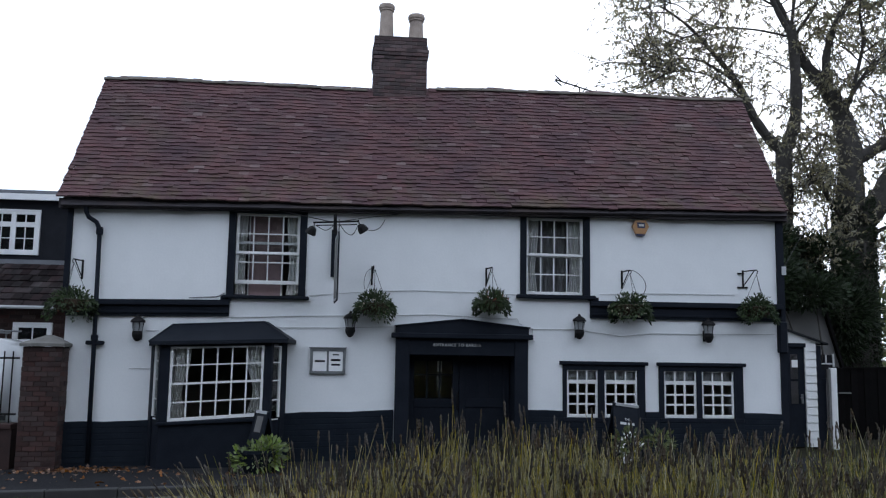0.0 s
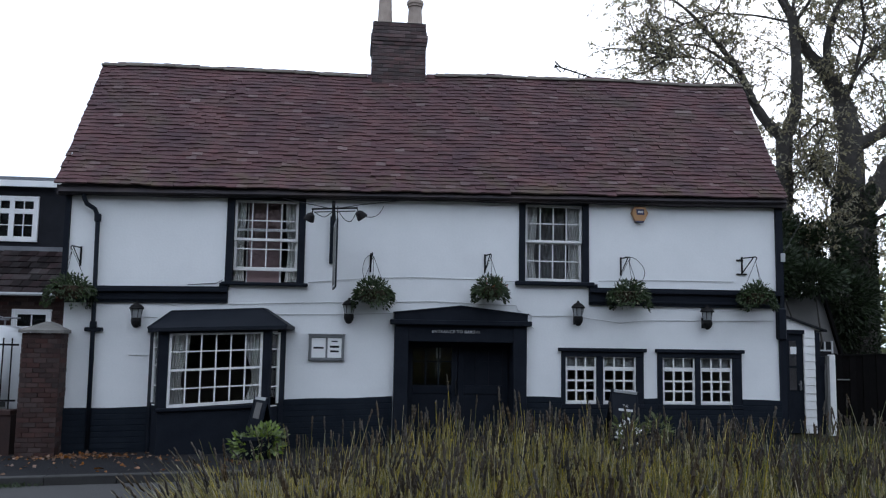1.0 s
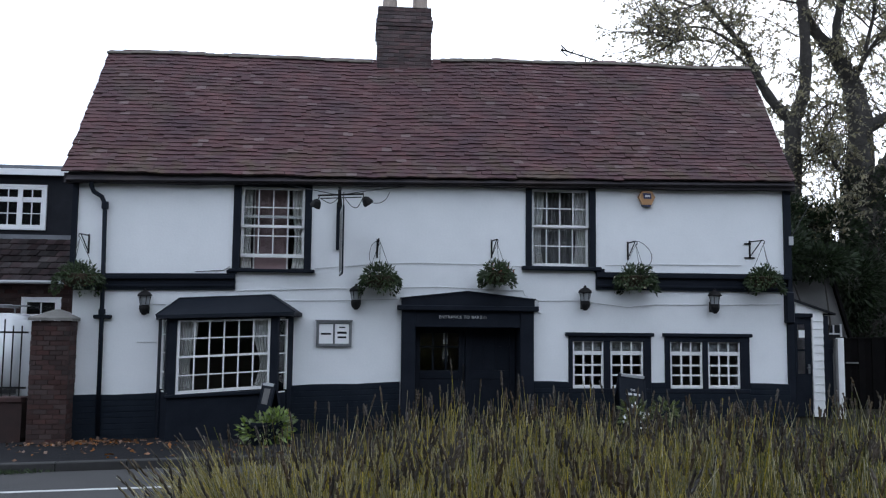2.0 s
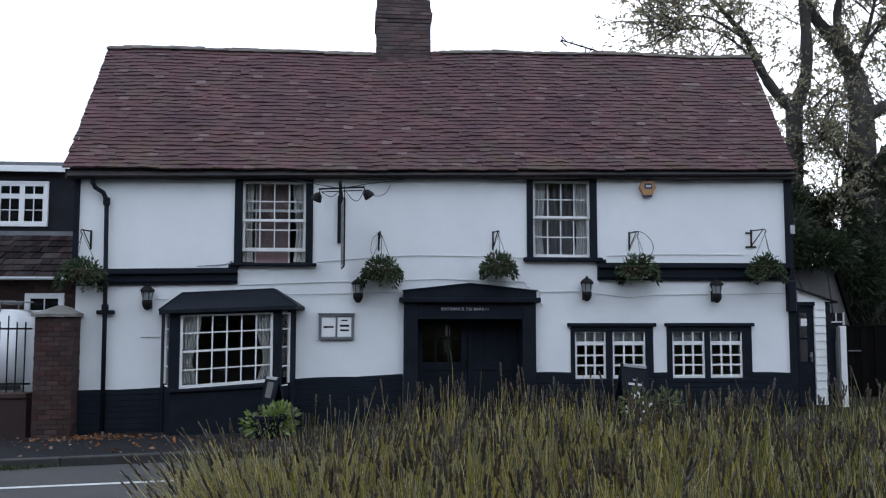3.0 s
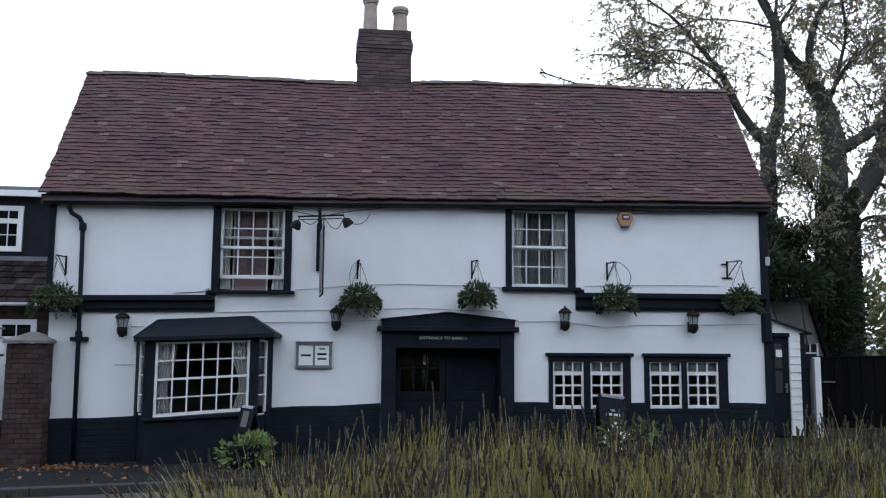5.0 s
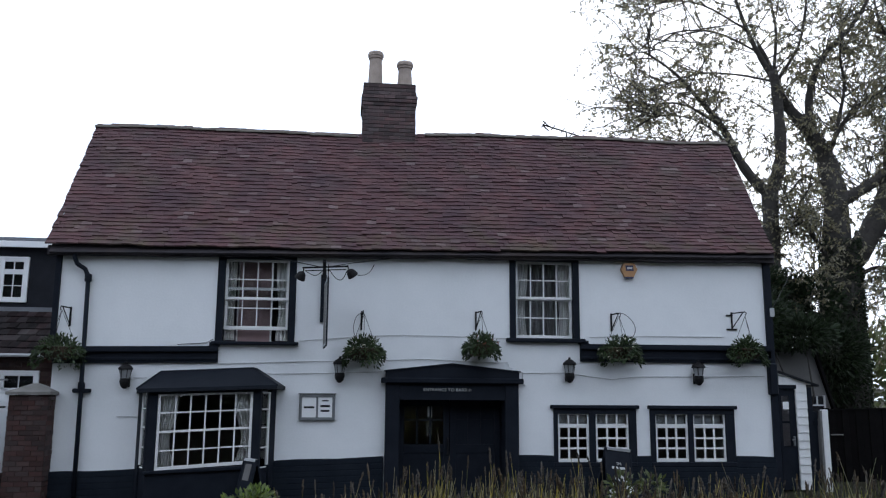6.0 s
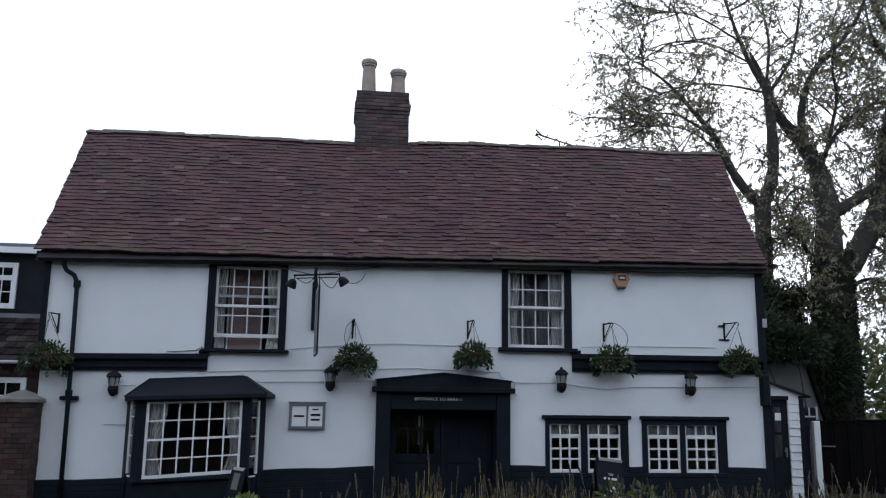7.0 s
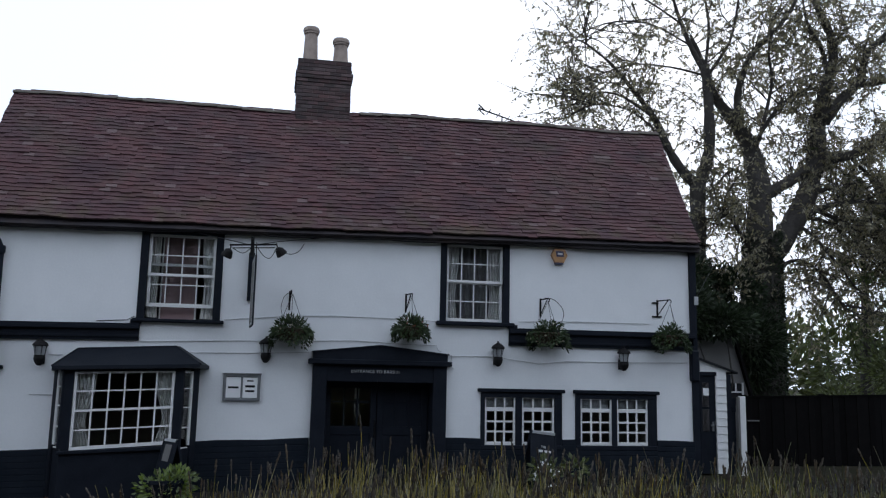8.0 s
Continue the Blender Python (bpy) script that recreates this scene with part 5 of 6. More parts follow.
# ---- trees ----
def tree(name, label, limbs, seed, per_metre, twigs, leaves, leaf_len, material, sec_len=(1.0, 2.4), droop=0.35, start=0.3, at=(0, 0, 0)):
    """Trunk and limbs as tapered tubes, side branches and twigs grown along them, and single leaves hung on the twigs."""
    rg = random.Random(seed)
    root = thing(name, label, "tree", at)
    wood, thin = bmesh.new(), bmesh.new()
    P, Dv = [], []
    for pts, r0, r1, grow in limbs:
        pts = [Vector(p) for p in pts]
        fine = []
        for a, b, c, d in zip([pts[0]] + pts[:-2], pts[:-1], pts[1:], pts[2:] + [pts[-1]]):
            for k in range(4):
                t = k / 4
                fine.append(0.5 * ((2 * b) + (c - a) * t + (2 * a - 5 * b + 4 * c - d) * t * t + (3 * b - a - 3 * c + d) * t ** 3))
        fine.append(pts[-1])
        n = len(fine)
        add_tube(wood, fine, [(r0 + (r1 - r0) * i / (n - 1)) * (1 + 0.08 * math.sin(i * 2.1 + seed)) for i in range(n)], 10 if r0 > 0.2 else 7)
        if not grow:
            continue
        length = sum((b - a).length for a, b in zip(fine, fine[1:]))
        for _ in range(int(length * per_metre * grow)):
            u = start + (1 - start) * rg.random()
            i = min(int(u * (n - 1)), n - 2)
            p = fine[i].lerp(fine[i + 1], rg.random())
            tan = (fine[i + 1] - fine[i]).normalized()
            out = Vector((rg.gauss(0, 1), rg.gauss(0, 1), rg.gauss(0.4, 0.65))).normalized()
            d = (tan * 0.55 + out).normalized()
            ln = rg.uniform(*sec_len)
            q, path = p.copy(), [p.copy()]
            for k in range(5):
                d = (d + Vector((rg.gauss(0, 0.18), rg.gauss(0, 0.18), rg.gauss(0.06, 0.16) - droop * 0.10 * k))).normalized()
                q = q + d * ln / 5
                path.append(q.copy())
            rb = 0.005 + 0.006 * ln
            add_tube(thin, path, [rb * (1 - 0.8 * k / 5) for k in range(6)], 5, False)
            for _ in range(twigs):
                k = rg.choice((1, 2, 2, 3, 3, 4, 4, 5))
                b = path[k]
                td = (Vector((rg.gauss(0, 1), rg.gauss(0, 1), rg.gauss(-droop, 0.6)))).normalized()
                tl = rg.uniform(0.3, 0.8)
                e = b + td * tl * 0.5
                f = e + (td + Vector((0, 0, -droop * 1.2))).normalized() * tl * 0.5
                add_tube(thin, [b, e, f], [0.007, 0.005, 0.003], 3, False)
                for _ in range(leaves):
                    s = rg.random()
                    P.append((b.lerp(e, s * 2) if s < 0.5 else e.lerp(f, s * 2 - 1))[:])
                    Dv.append((td.x * 0.4 + rg.gauss(0, 0.55), td.y * 0.4 + rg.gauss(0, 0.55), -droop * 1.3 + rg.gauss(0, 0.45)))
    bmesh.ops.recalc_face_normals(wood, faces=wood.faces)
    part("trunk", wood, BARK, root, "dark ridged bark trunk and limbs", smooth=True)
    tagged(part("branchwork", thin, BARK, root), kind="stuff")
    lr = np.random.default_rng(seed)
    part("crown", leaf_mesh("crown", P, Dv, lr.uniform(leaf_len * 0.6, leaf_len * 1.3, len(P)), 0.40, seed=seed), material, root, "thin crown of narrow grey-green leaves")
    return root


def at6(*xz, y=6.0, spread=0.0):
    return [(x, y + spread * i, z) for i, (x, z) in enumerate(xz)]


tree("willow_tree", "tall slender willow behind the pub roof with a sparse crown",
     [(at6((15.35, 0.2), (15.22, 3.05), (15.32, 5.4), (15.38, 7.1)), 0.26, 0.20, 0.5),
      (at6((15.38, 7.0), (14.91, 7.5), (14.6, 8.0), (14.35, 8.6), (14.0, 9.15), (13.55, 9.7), (13.0, 10.3), (12.3, 10.8), spread=0.03), 0.15, 0.02, 1.0),
      (at6((15.40, 7.0), (15.71, 8.0), (15.72, 9.4), (15.62, 10.35), spread=-0.03), 0.17, 0.12, 0.4),
      (at6((15.62, 10.25), (15.27, 10.9), (14.98, 11.6), (14.7, 12.5), (14.4, 13.4)), 0.085, 0.02, 1.1),
      (at6((15.68, 10.3), (15.88, 11.5), (15.85, 12.4), (15.73, 13.7), spread=0.1), 0.05, 0.015, 0.5),
      (at6((15.75, 10.1), (16.38, 11.1), (16.6, 12.2), (16.8, 13.5), spread=-0.1), 0.05, 0.015, 0.5),
      (at6((14.68, 7.8), (14.06, 8.5), (13.3, 8.9), (12.4, 8.9), (11.8, 8.6), spread=-0.1), 0.032, 0.010, 1.3),
      (at6((15.63, 10.1), (14.7, 10.3), (13.6, 10.3), (12.5, 9.8), (11.9, 9.4), spread=0.15), 0.032, 0.010, 1.2),
      (at6((15.27, 10.9), (14.1, 11.3), (13.0, 11.2), (12.0, 10.7), (11.7, 10.1), spread=-0.15), 0.032, 0.010, 1.2),
      (at6((15.0, 11.5), (13.8, 12.2), (12.7, 12.2), (12.0, 11.7), spread=0.1), 0.03, 0.010, 1.3),
      (at6((14.3, 8.7), (13.4, 9.4), (12.7, 9.5), (12.2, 9.2), spread=0.25), 0.04, 0.012, 1.2),
      (at6((14.55, 8.1), (13.7, 7.9), (13.0, 8.1), (12.4, 7.9), spread=-0.2), 0.04, 0.012, 1.2)],
     21, 5.2, 8, 8, 0.112, LEAF, sec_len=(0.9, 2.6), droop=0.3)
tree("willow_tree", "big ivy-clad willow with forked limbs beside the pub",
     [([(17.0, 6.0, 0.1), (17.05, 6.0, 1.5), (17.12, 6.0, 3.4), (17.18, 6.0, 4.9), (17.2, 6.0, 5.7)], 0.56, 0.44, 0),
      (at6((17.05, 5.2), (17.2, 6.9), (17.12, 7.8), (16.98, 8.3), (16.63, 8.95), (16.1, 9.65), (15.85, 10.5), (15.5, 11.4), spread=0.06), 0.36, 0.04, 0.6),
      (at6((16.66, 8.9), (16.55, 9.4), (16.66, 10.1), (17.02, 10.85), (17.65, 11.5), (18.2, 12.3), (18.75, 13.6), spread=-0.08), 0.12, 0.03, 0.9),
      (at6((17.05, 8.15), (17.32, 8.65), (17.77, 9.25), (18.3, 9.75), (19.2, 10.2), spread=0.1), 0.08, 0.02, 1.7),
      (at6((17.2, 8.4), (17.38, 9.2), (17.52, 10.0), (17.4, 10.8), (17.5, 11.8), spread=-0.1), 0.06, 0.02, 1.0),
      (at6((17.25, 6.85), (18.0, 7.3), (18.6, 7.65), (19.05, 8.05), spread=0.1), 0.16, 0.14, 2.0),
      (at6((17.35, 5.2), (18.05, 6.1), (18.6, 7.0), (19.0, 8.1), (19.13, 9.0), (19.38, 10.0), (19.75, 11.0), (19.7, 11.9), (19.3, 12.8), (19.0, 14.1), spread=0.04), 0.32, 0.05, 1.0),
      (at6((19.2, 9.1), (19.6, 9.65), (20.2, 10.3), (20.4, 11.1), (21.3, 11.9), (22.2, 13.0), spread=-0.12), 0.17, 0.04, 1.4),
      (at6((18.95, 8.0), (19.95, 8.2), (21.1, 8.8), (22.8, 9.3), spread=-0.25), 0.16, 0.05, 2.6),
      (at6((19.42, 10.1), (19.37, 11.2), (19.03, 12.1), (19.0, 13.3), spread=0.15), 0.08, 0.02, 1.0),
      (at6((18.05, 6.15), (18.9, 6.65), (20.1, 6.8), (21.5, 6.5), spread=-0.3), 0.10, 0.03, 2.4),
      (at6((18.5, 6.9), (19.4, 7.3), (20.4, 7.4), (21.6, 7.7), spread=0.3), 0.09, 0.02, 1.7),
      (at6((18.1, 6.2), (18.5, 5.9), (19.0, 5.2), (19.5, 4.4), spread=-0.2), 0.06, 0.02, 1.1),
      (at6((20.1, 10.2), (20.9, 10.4), (21.8, 10.6), (22.8, 10.4), spread=0.2), 0.08, 0.02, 1.6),
      (at6((17.1, 5.0), (16.5, 5.7), (16.0, 6.2), (15.7, 6.1), spread=-0.2), 0.07, 0.02, 2.4),
      (at6((17.0, 4.4), (16.4, 4.8), (15.9, 4.7), (15.4, 4.3), spread=-0.2), 0.06, 0.02, 2.2),
      (at6((17.5, 4.9), (18.1, 5.2), (18.7, 4.8), (19.2, 3.9), spread=-0.15), 0.06, 0.015, 2.4),
      (at6((18.3, 6.4), (19.3, 6.3), (20.2, 5.7), (20.9, 4.9), spread=0.15), 0.07, 0.015, 2.4),
      (at6((18.9, 6.6), (20.0, 6.1), (21.2, 5.6), (22.4, 4.8), spread=-0.1), 0.07, 0.015, 1.8),
      (at6((19.9, 8.2), (20.8, 7.6), (21.8, 6.9), (22.6, 6.0), spread=0.2), 0.06, 0.015, 1.6),
      (at6((17.15, 7.2), (16.6, 7.6), (16.3, 7.4), (16.1, 6.9), spread=0.2), 0.05, 0.015, 2.0)],
     22, 5.6, 8, 16, 0.105, LEAF, sec_len=(0.9, 2.7), droop=0.45)
tree("evergreen_tree", "dense dark evergreen tree behind the fence",
     [([(20.7, 6.8, 0.3), (20.7, 6.8, 2.5), (20.8, 6.8, 4.5), (20.8, 6.8, 6.6)], 0.22, 0.04, 1.5),
      ([(24.0, 7.5, 0.3), (24.1, 7.5, 4.0), (24.0, 7.5, 8.0)], 0.25, 0.05, 2.2)],
     23, 3.6, 10, 18, 0.15, CONIFER, sec_len=(1.4, 2.9), droop=0.55, start=0.12)
rg = np.random.default_rng(31)
n = 15000
a, hgt = rg.random(n) * 2 * np.pi, rg.random(n) ** 1.2
rad = (0.53 - 0.10 * hgt) * rg.uniform(0.97, 1.14, n)
ivy = part("ivy", leaf_mesh("ivy", np.stack([17.02 + 0.17 * hgt + rad * np.cos(a), 6.0 + rad * np.sin(a), 0.2 + 5.7 * hgt], 1), np.stack([np.cos(a), np.sin(a), -0.6 + 0 * a], 1) + rg.normal(0, 0.4, (n, 3)), rg.uniform(0.045, 0.08, n), 0.8, seed=3), IVY)
tagged(ivy, "dark ivy wrapped round the willow trunk", "ivy", kind="stuff")


def bush(name, label, clumps, leaf_len, material, seed, n=1500, width=0.5, cat="shrub"):
    """A shrub: woody stems and clumps of leaves of uneven size."""
    root = thing(name, label, cat)
    P, Dv = [], []
    stems = bmesh.new()
    base = np.mean([c for c, _ in clumps], axis=0)
    for k, (c, r) in enumerate(clumps):
        p, d = ball_points(int(n * r[0] * r[2]), c, r, seed + k, 0.3)
        P.append(p)
        Dv.append(d * 0.35 + np.random.default_rng(seed + k).normal(0, 1.0, d.shape))
        add_tube(stems, [(base[0], base[1], lie(base[0], base[1]) - 0.02), (c[0] * 0.6 + base[0] * 0.4, c[1], c[2] * 0.6), tuple(c)], [0.03, 0.02, 0.01], 5, False)
    P, Dv = np.concatenate(P), np.concatenate(Dv)
    part("stems", stems, BARK, root)
    part("foliage", leaf_mesh("foliage", P, Dv, np.random.default_rng(seed).uniform(0.6, 1.3, len(P)) * leaf_len, width, seed=seed), material, root)
    return root


bush("laurel_bush", "pale green bush behind the fence under the trees", [((18.9, 4.6, 1.9), (0.9, 0.7, 0.8)), ((19.9, 4.8, 2.3), (0.9, 0.7, 0.9)), ((20.9, 4.6, 1.9), (1.0, 0.7, 1.0)), ((18.0, 4.4, 1.5), (0.6, 0.5, 0.6)), ((22.2, 4.8, 2.2), (1.2, 0.8, 1.3))], 0.13, SHRUB, 41, 1500)
bush("elder_bush", "dark leafy bush between the pub and the big tree", [((15.2, 5.0, 3.3), (1.0, 0.7, 0.7)), ((14.3, 4.6, 3.6), (0.9, 0.6, 0.8)), ((13.7, 4.8, 4.3), (0.6, 0.6, 0.9)), ((16.2, 5.0, 3.0), (0.9, 0.7, 0.9)), ((14.6, 5.2, 4.5), (0.6, 0.6, 0.7)), ((16.0, 5.3, 4.1), (0.7, 0.6, 0.8)), ((15.3, 5.3, 4.3), (0.6, 0.6, 0.7)), ((16.2, 5.3, 2.4), (0.7, 0.5, 0.7)), ((14.6, 3.5, 3.3), (0.85, 0.35, 0.42)), ((13.7, 3.5, 3.5), (0.6, 0.4, 0.7))], 0.12, IVY, 42, 4200)
far = bush("far_hedge", "dense dark hedge and trees far behind the yard", [((14 + 3.2 * k, 15 + (k % 3), 2.4 + 0.5 * math.sin(k * 1.9)), (2.4, 1.2, 2.6)) for k in range(12)], 0.3, SHRUB, 43, 340, cat="hedge")
tagged(far, kind="stuff")

# a tall hedge and trees added opposite, unseen behind the camera, to block skylight
rg = np.random.default_rng(51)
n = 26000
P = np.stack([rg.uniform(-45, 55, n), rg.normal(-27, 0.8, n), np.zeros(n)], 1)
P[:, 2] = rg.random(n) * (10.5 + 1.5 * np.sin(P[:, 0] * 0.31) + 0.9 * np.sin(P[:, 0] * 0.9))
row = part("backdrop", leaf_mesh("backdrop", P, rg.normal(0, 1, (n, 3)), rg.uniform(0.7, 1.2, n), 0.8, seed=51), IVY)
tagged(row, "added unseen dark hedge of trees across the street, blocking sky light", "hedge", kind="structure")
# solid core of the added hedge, keeping reflections in the panes dark
tagged(part("backdrop", box(-45, 55, -28.4, -28.0, -0.3, 9.0), BARK), "dense dark core of the added light-blocking hedge across the street", "hedge", kind="structure")

# ---- the lavender bed beside the camera ----
rg = np.random.default_rng(61)
N = 36000
lx = rg.uniform(3.55, 12.6, N)
ly = rg.uniform(-11.8, -9.0, N)
edge = 3.88 + 0.13 * (ly + 9.3) * -1 + 0.08 * np.sin(ly * 5)
lx = np.where(lx < edge, edge + rg.random(N) * 0.25, lx)
soil = np.array([lie(x, y) for x, y in zip(lx, ly)])
top = 1.17 + 0.205 * np.clip((lx - 3.6) / 1.7, 0, 1) - 0.05 * np.clip((lx - 5.6) / 1.2, 0, 1) + 0.05 * np.sin(lx * 3.1 + ly * 2.3) + 0.04 * np.sin(lx * 7.7 - ly * 4.1)
tipz = top - 0.03 + rg.normal(0, 0.055, N) + rg.uniform(0.03, 0.17, N) * (rg.random(N) < 0.10) * (lx > edge + 0.35)
spill = np.exp(-((lx - edge) / 0.30) ** 2) * rg.uniform(0.3, 1.0, N)
lean_x = rg.normal(0, 0.055, N) - 0.26 * spill
tipz -= 0.16 * spill * rg.random(N)
lean_y = rg.normal(0, 0.05, N)
sv, sf, fv, ff, green = [], [], [], [], []
for i in range(N):
    b = np.array([lx[i] - lean_x[i] * 0.9, ly[i] - lean_y[i] * 0.9, soil[i] + 0.15])
    t = np.array([lx[i] + lean_x[i], ly[i] + lean_y[i], tipz[i]])
    mid = b * 0.45 + t * 0.55 - np.array([lean_x[i], lean_y[i], 0]) * 0.35
    up = (t - mid) / np.linalg.norm(t - mid)
    sl = 0.045 + 0.05 * (i * 7919 % 100) / 100
    k = len(sv)
    for c, r in ((b, 0.0022), (mid, 0.0019), (t, 0.0012)):
        for q in range(3):
            an = 2.094 * q + i
            sv.append((c[0] + r * math.cos(an), c[1] + r * math.sin(an), c[2]))
    fresh = (i * 61) % 100 < 12 + 60 * min(max((lx[i] - 5.6) / 2.2, 0), 1)
    green += [1 if fresh else 0] * 6
    for s in (0, 3):
        for q in range(3):
            sf.append((k + s + q, k + s + (q + 1) % 3, k + s + 3 + (q + 1) % 3, k + s + 3 + q))
    if tipz[i] < top[i] + 0.02 and (i * 37) % 100 > 4 or (i * 53) % 100 > 36:
        continue
    k = len(fv)
    for j, r in enumerate((0.002, 0.0054, 0.0038, 0.0063, 0.0040, 0.0052, 0.0016)):
        c = t + up * (sl * (j / 6) - 0.012)
        for q in range(5):
            an = 1.2566 * q + i + 0.5 * j
            rr = r * (1 + 0.25 * math.sin(i * 3.3 + j * 2 + q * 1.7))
            fv.append((c[0] + rr * math.cos(an), c[1] + rr * math.sin(an), c[2] + 0.002 * math.sin(q * 2.2 + i)))
    for j in range(6):
        for q in range(5):
            ff.append((k + 5 * j + q, k + 5 * j + (q + 1) % 5, k + 5 * j + 5 + (q + 1) % 5, k + 5 * j + 5 + q))
lav = thing("lavender", "overgrown bed of lavender with dry stems and faded flower spikes", "lavender", kind="stuff")
me = bpy.data.meshes.new("stems")
me.from_pydata(sv, [], sf)
stems = part("stems", me, STEM, lav, "dry tan and green stems")
me.materials.append(GREENSTEM)
me.polygons.foreach_set("material_index", green)
me = bpy.data.meshes.new("flower_spikes")
me.from_pydata(fv, [], ff)
part("flower_spikes", me, SPIKE, lav, "faded grey-purple flower spikes")
M = 60000
qx, qy = rg.uniform(3.6, 12.6, M), rg.uniform(-12.4, -9.1, M)
qx = np.maximum(qx, 3.95 + 0.13 * -(qy + 9.3) + rg.random(M) * 0.2)
qs = np.array([lie(x, y) for x, y in zip(qx, qy)])
qt = 1.17 + 0.205 * np.clip((qx - 3.6) / 1.7, 0, 1) - 0.05 * np.clip((qx - 5.6) / 1.2, 0, 1) - 0.24 + 0.11 * np.clip((qx - 5.8) / 1.5, 0, 1)
qz = qs + (qt - qs) * rg.random(M) ** 0.8
part("leaves", leaf_mesh("leaves", np.stack([qx, qy, qz], 1), np.stack([rg.normal(0, 0.35, M), rg.normal(0, 0.35, M), np.ones(M)], 1), rg.uniform(0.05, 0.16, M), 0.10, seed=62), LAVLEAF, lav, "narrow grey-green leaves")

# ---- pavement things in front of the pub ----
bush("tub_shrub", "yellow-green variegated shrub in a tub under the bay window", [((3.10, -0.95, 0.42), (0.32, 0.26, 0.24)), ((3.45, -0.95, 0.40), (0.26, 0.24, 0.20)), ((3.26, -1.0, 0.30), (0.40, 0.3, 0.22))], 0.10, VARIEG, 71, 5200)
tub = thing("planter", "dark round planter holding a shrub on the pavement", "planter", (3.27, -0.97, lie(3.27, -0.97)))
part("pot", lathe([(0.20, 0), (0.28, 0.28), (0.30, 0.28), (0.30, 0.33), (0.26, 0.33), (0.24, 0.26)], 18), BLACK, tub)
bush("tub_shrub", "leafy shrub with white flowers in a tub by the small windows", [((9.15, -1.0, 0.66), (0.34, 0.26, 0.24)), ((8.88, -1.05, 0.52), (0.26, 0.24, 0.26)), ((9.4, -1.0, 0.55), (0.24, 0.24, 0.2))], 0.09, SHRUB, 72, 4200)
tub2 = thing("planter", "dark round planter holding a flowering shrub on the pavement", "planter", (9.1, -1.02, lie(9.1, -1.02)))
part("pot", lathe([(0.18, 0), (0.25, 0.24), (0.27, 0.24), (0.27, 0.29), (0.23, 0.29), (0.21, 0.22)], 18), BLACK, tub2)
P, Dv = ball_points(60, (8.85, -1.2, 0.50), (0.2, 0.12, 0.22), 73, 0.7)
tagged(part("white_flowers", leaf_mesh("white_flowers", P, Dv, 0.05, 0.9, seed=74), PAPER), "cluster of white flowers in a tub", "flowers", kind="stuff")


def a_board(x, y, turn, label, w=0.44, h=0.86, words=True):
    """A pavement board: two hinged framed panels with a dark face."""
    b = thing("pavement_board", label, "pavement board", (x, y, lie(x, y)))
    b.rotation_euler = (0, 0, radians(turn))
    for side in (1, -1):
        pn = part("panel", box(-w / 2 + 0.03, w / 2 - 0.03, -0.008, 0.008, 0.03, h - 0.03), BLACK, b)
        pn.matrix_basis = Matrix.Translation((0, -0.20 * side, 0)) @ Matrix.Rotation(radians(-13 * side), 4, "X")
        for x0, x1, z0, z1 in ((-w / 2, -w / 2 + 0.03, 0, h), (w / 2 - 0.03, w / 2, 0, h), (-w / 2 + 0.03, w / 2 - 0.03, 0, 0.03)):
            part("frame", box(x0, x1, -0.015, 0.015, z0, z1), BLACK, pn)
        part("header", box(-w / 2 + 0.03, w / 2 - 0.03, -0.016, 0.014, h - 0.04, h), BLIND, pn, "pale header strip")
        if side == 1 and words:
            lettering("lettering", "THE", 0.055, pose(0, -0.0095, 0.70, 90, 0, 0), GREYTXT, pn)
            for bx0, bx1, bz in ((-0.14, -0.02, 0.635), (0.01, 0.14, 0.635)):
                part("writing_bar", box(bx0, bx1, -0.012, -0.0085, bz - 0.018, bz + 0.018), GREYTXT, pn)
    return b


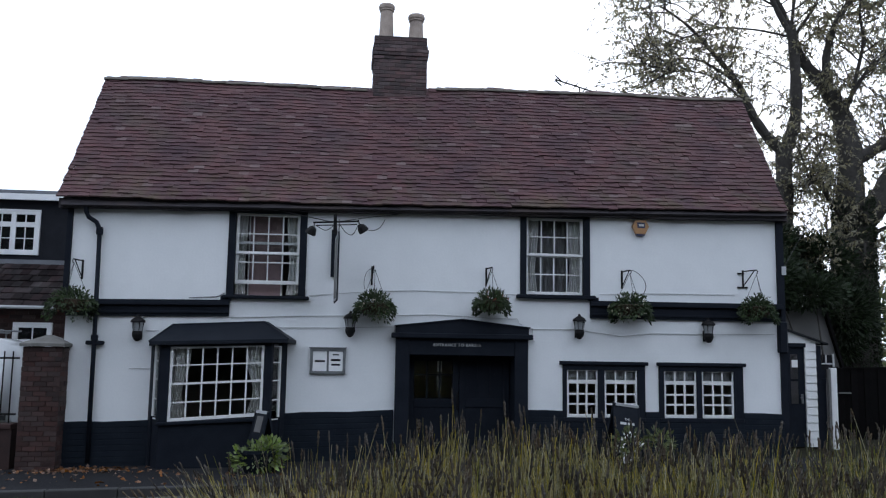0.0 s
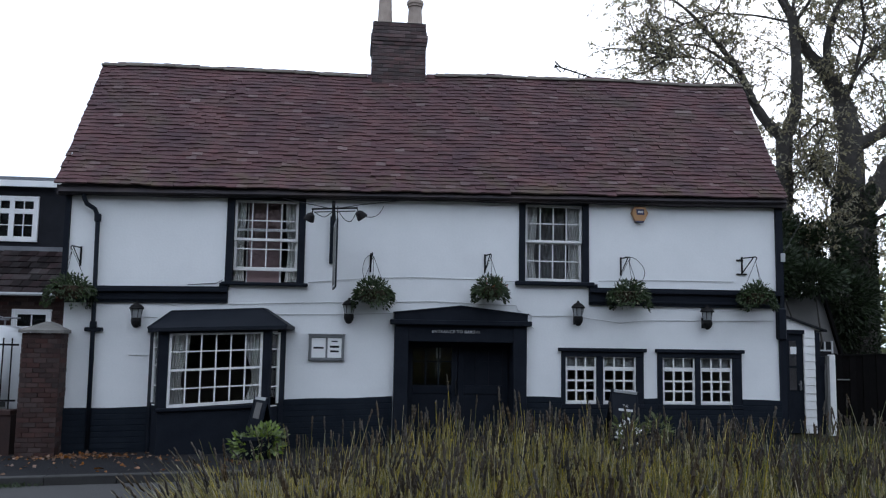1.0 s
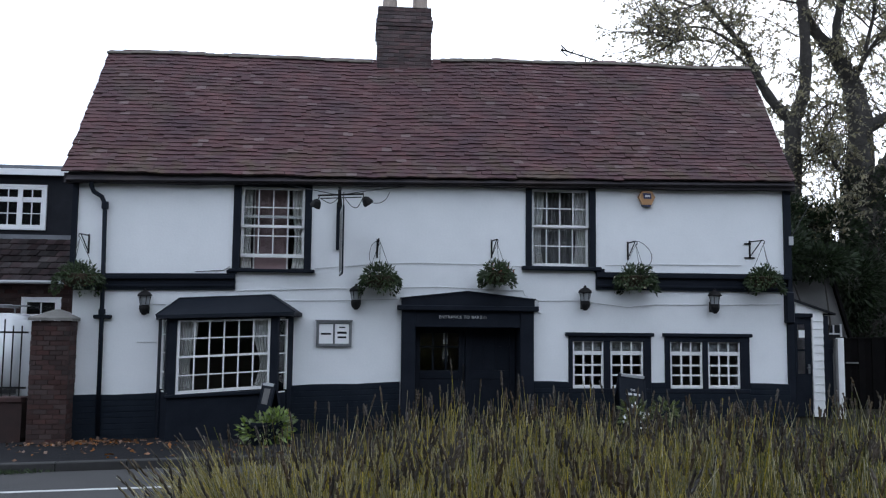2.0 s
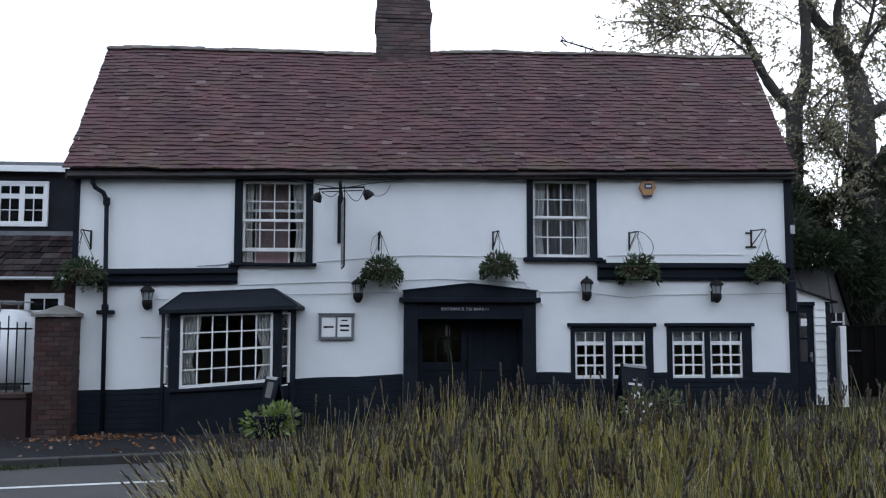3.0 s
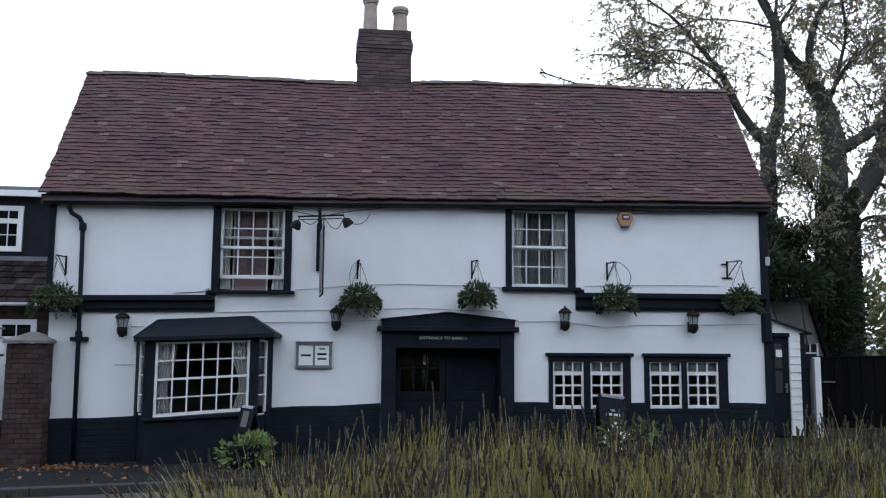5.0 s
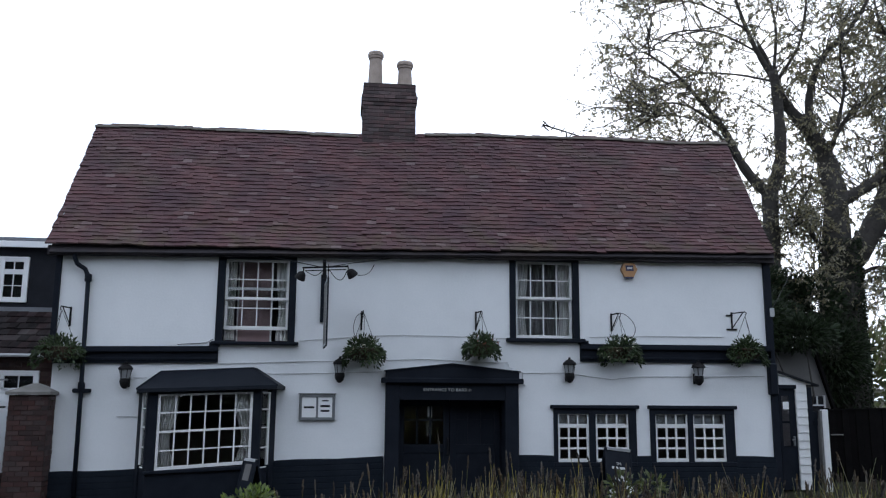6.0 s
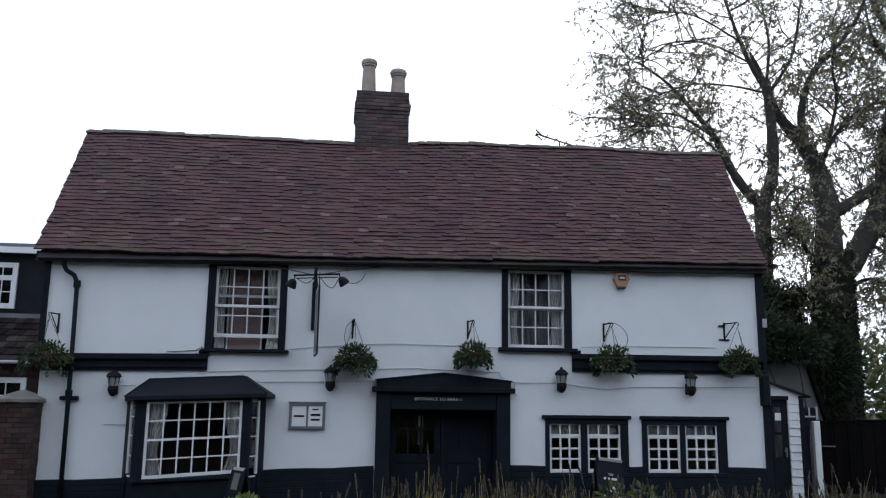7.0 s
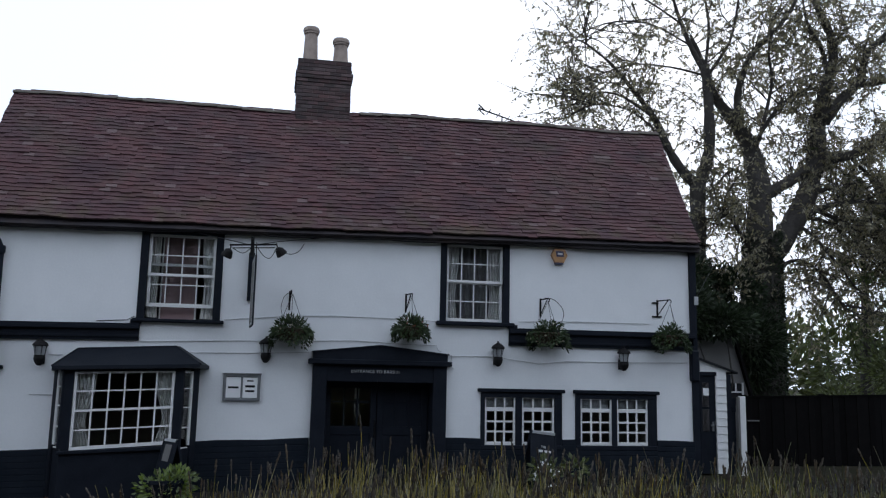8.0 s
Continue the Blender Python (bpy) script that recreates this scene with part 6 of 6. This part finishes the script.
front_board = a_board(8.90, -0.62, 20, "leaning dark pavement board with pale writing by the small windows", 0.52, 0.95)
front_board.rotation_euler = (0, radians(7), radians(20))
board2 = a_board(3.30, -0.70, -58, "dark pavement board turned edgeways beside the bay window", 0.42, 0.88, False)
part("poster", box(-0.10, 0.10, -0.013, -0.009, 0.56, 0.80), GREYR, board2.children[0], "pale printed poster")

# kerb stones
km = bpy.data.meshes.new("kerb_stone")
kb = box(0, 0.905, KERB_Y - 0.13, KERB_Y + 0.02, -0.25, 0.004, 0.012)
kb.to_mesh(km)
kb.free()
km.materials.append(KERB)
kerb = thing("kerb", "grey concrete kerb stones between pavement and road", "kerb", kind="structure")
for k in range(36):
    x = -13 + 0.915 * k
    o = new("kerb_stone", km)
    o.parent = kerb
    o.matrix_basis = Matrix.Translation((x, random.gauss(0, 0.003), rise(x) - 0.012)) @ Matrix.Rotation(-0.026 if x < 6.5 else 0.0, 4, "Y")

# fallen leaves and weeds at the foot of the wall and in the gutter
n = 420
fx = np.concatenate([rg.normal(0.55, 0.5, 260), rg.uniform(-3, 4, 160)])
fy = np.concatenate([rg.normal(-0.42, 0.16, 260), rg.uniform(-1.9, -0.5, 160)])
fz = np.array([lie(x, y) for x, y in zip(fx, fy)]) + 0.012
tagged(part("fallen_leaves", leaf_mesh("fallen_leaves", np.stack([fx, fy, fz], 1), np.stack([rg.normal(0, 1, n), rg.normal(0, 1, n), rg.normal(0, 0.15, n)], 1), rg.uniform(0.04, 0.09, n), 0.7, seed=81), LITTER), "drift of brown fallen leaves at the foot of the wall", "leaves", kind="stuff")
n = 500
gx, gy = rg.normal(-0.1, 0.35, n), rg.normal(KERB_Y - 0.2, 0.05, n)
tagged(part("gutter_weeds", leaf_mesh("gutter_weeds", np.stack([gx, gy, np.array([lie(x, y) for x, y in zip(gx, gy)])], 1), np.stack([rg.normal(0, 0.6, n), rg.normal(0, 0.6, n), np.ones(n)], 1), rg.uniform(0.03, 0.08, n), 0.3, seed=82), BASKETL), "low green weeds growing along the gutter", "weeds", kind="stuff")

# the lowest courses of roof tiles, each a piece of its own
for m in near_tiles:
    o = new("tile", tile_me)
    o.parent = roof
    o.matrix_basis = m
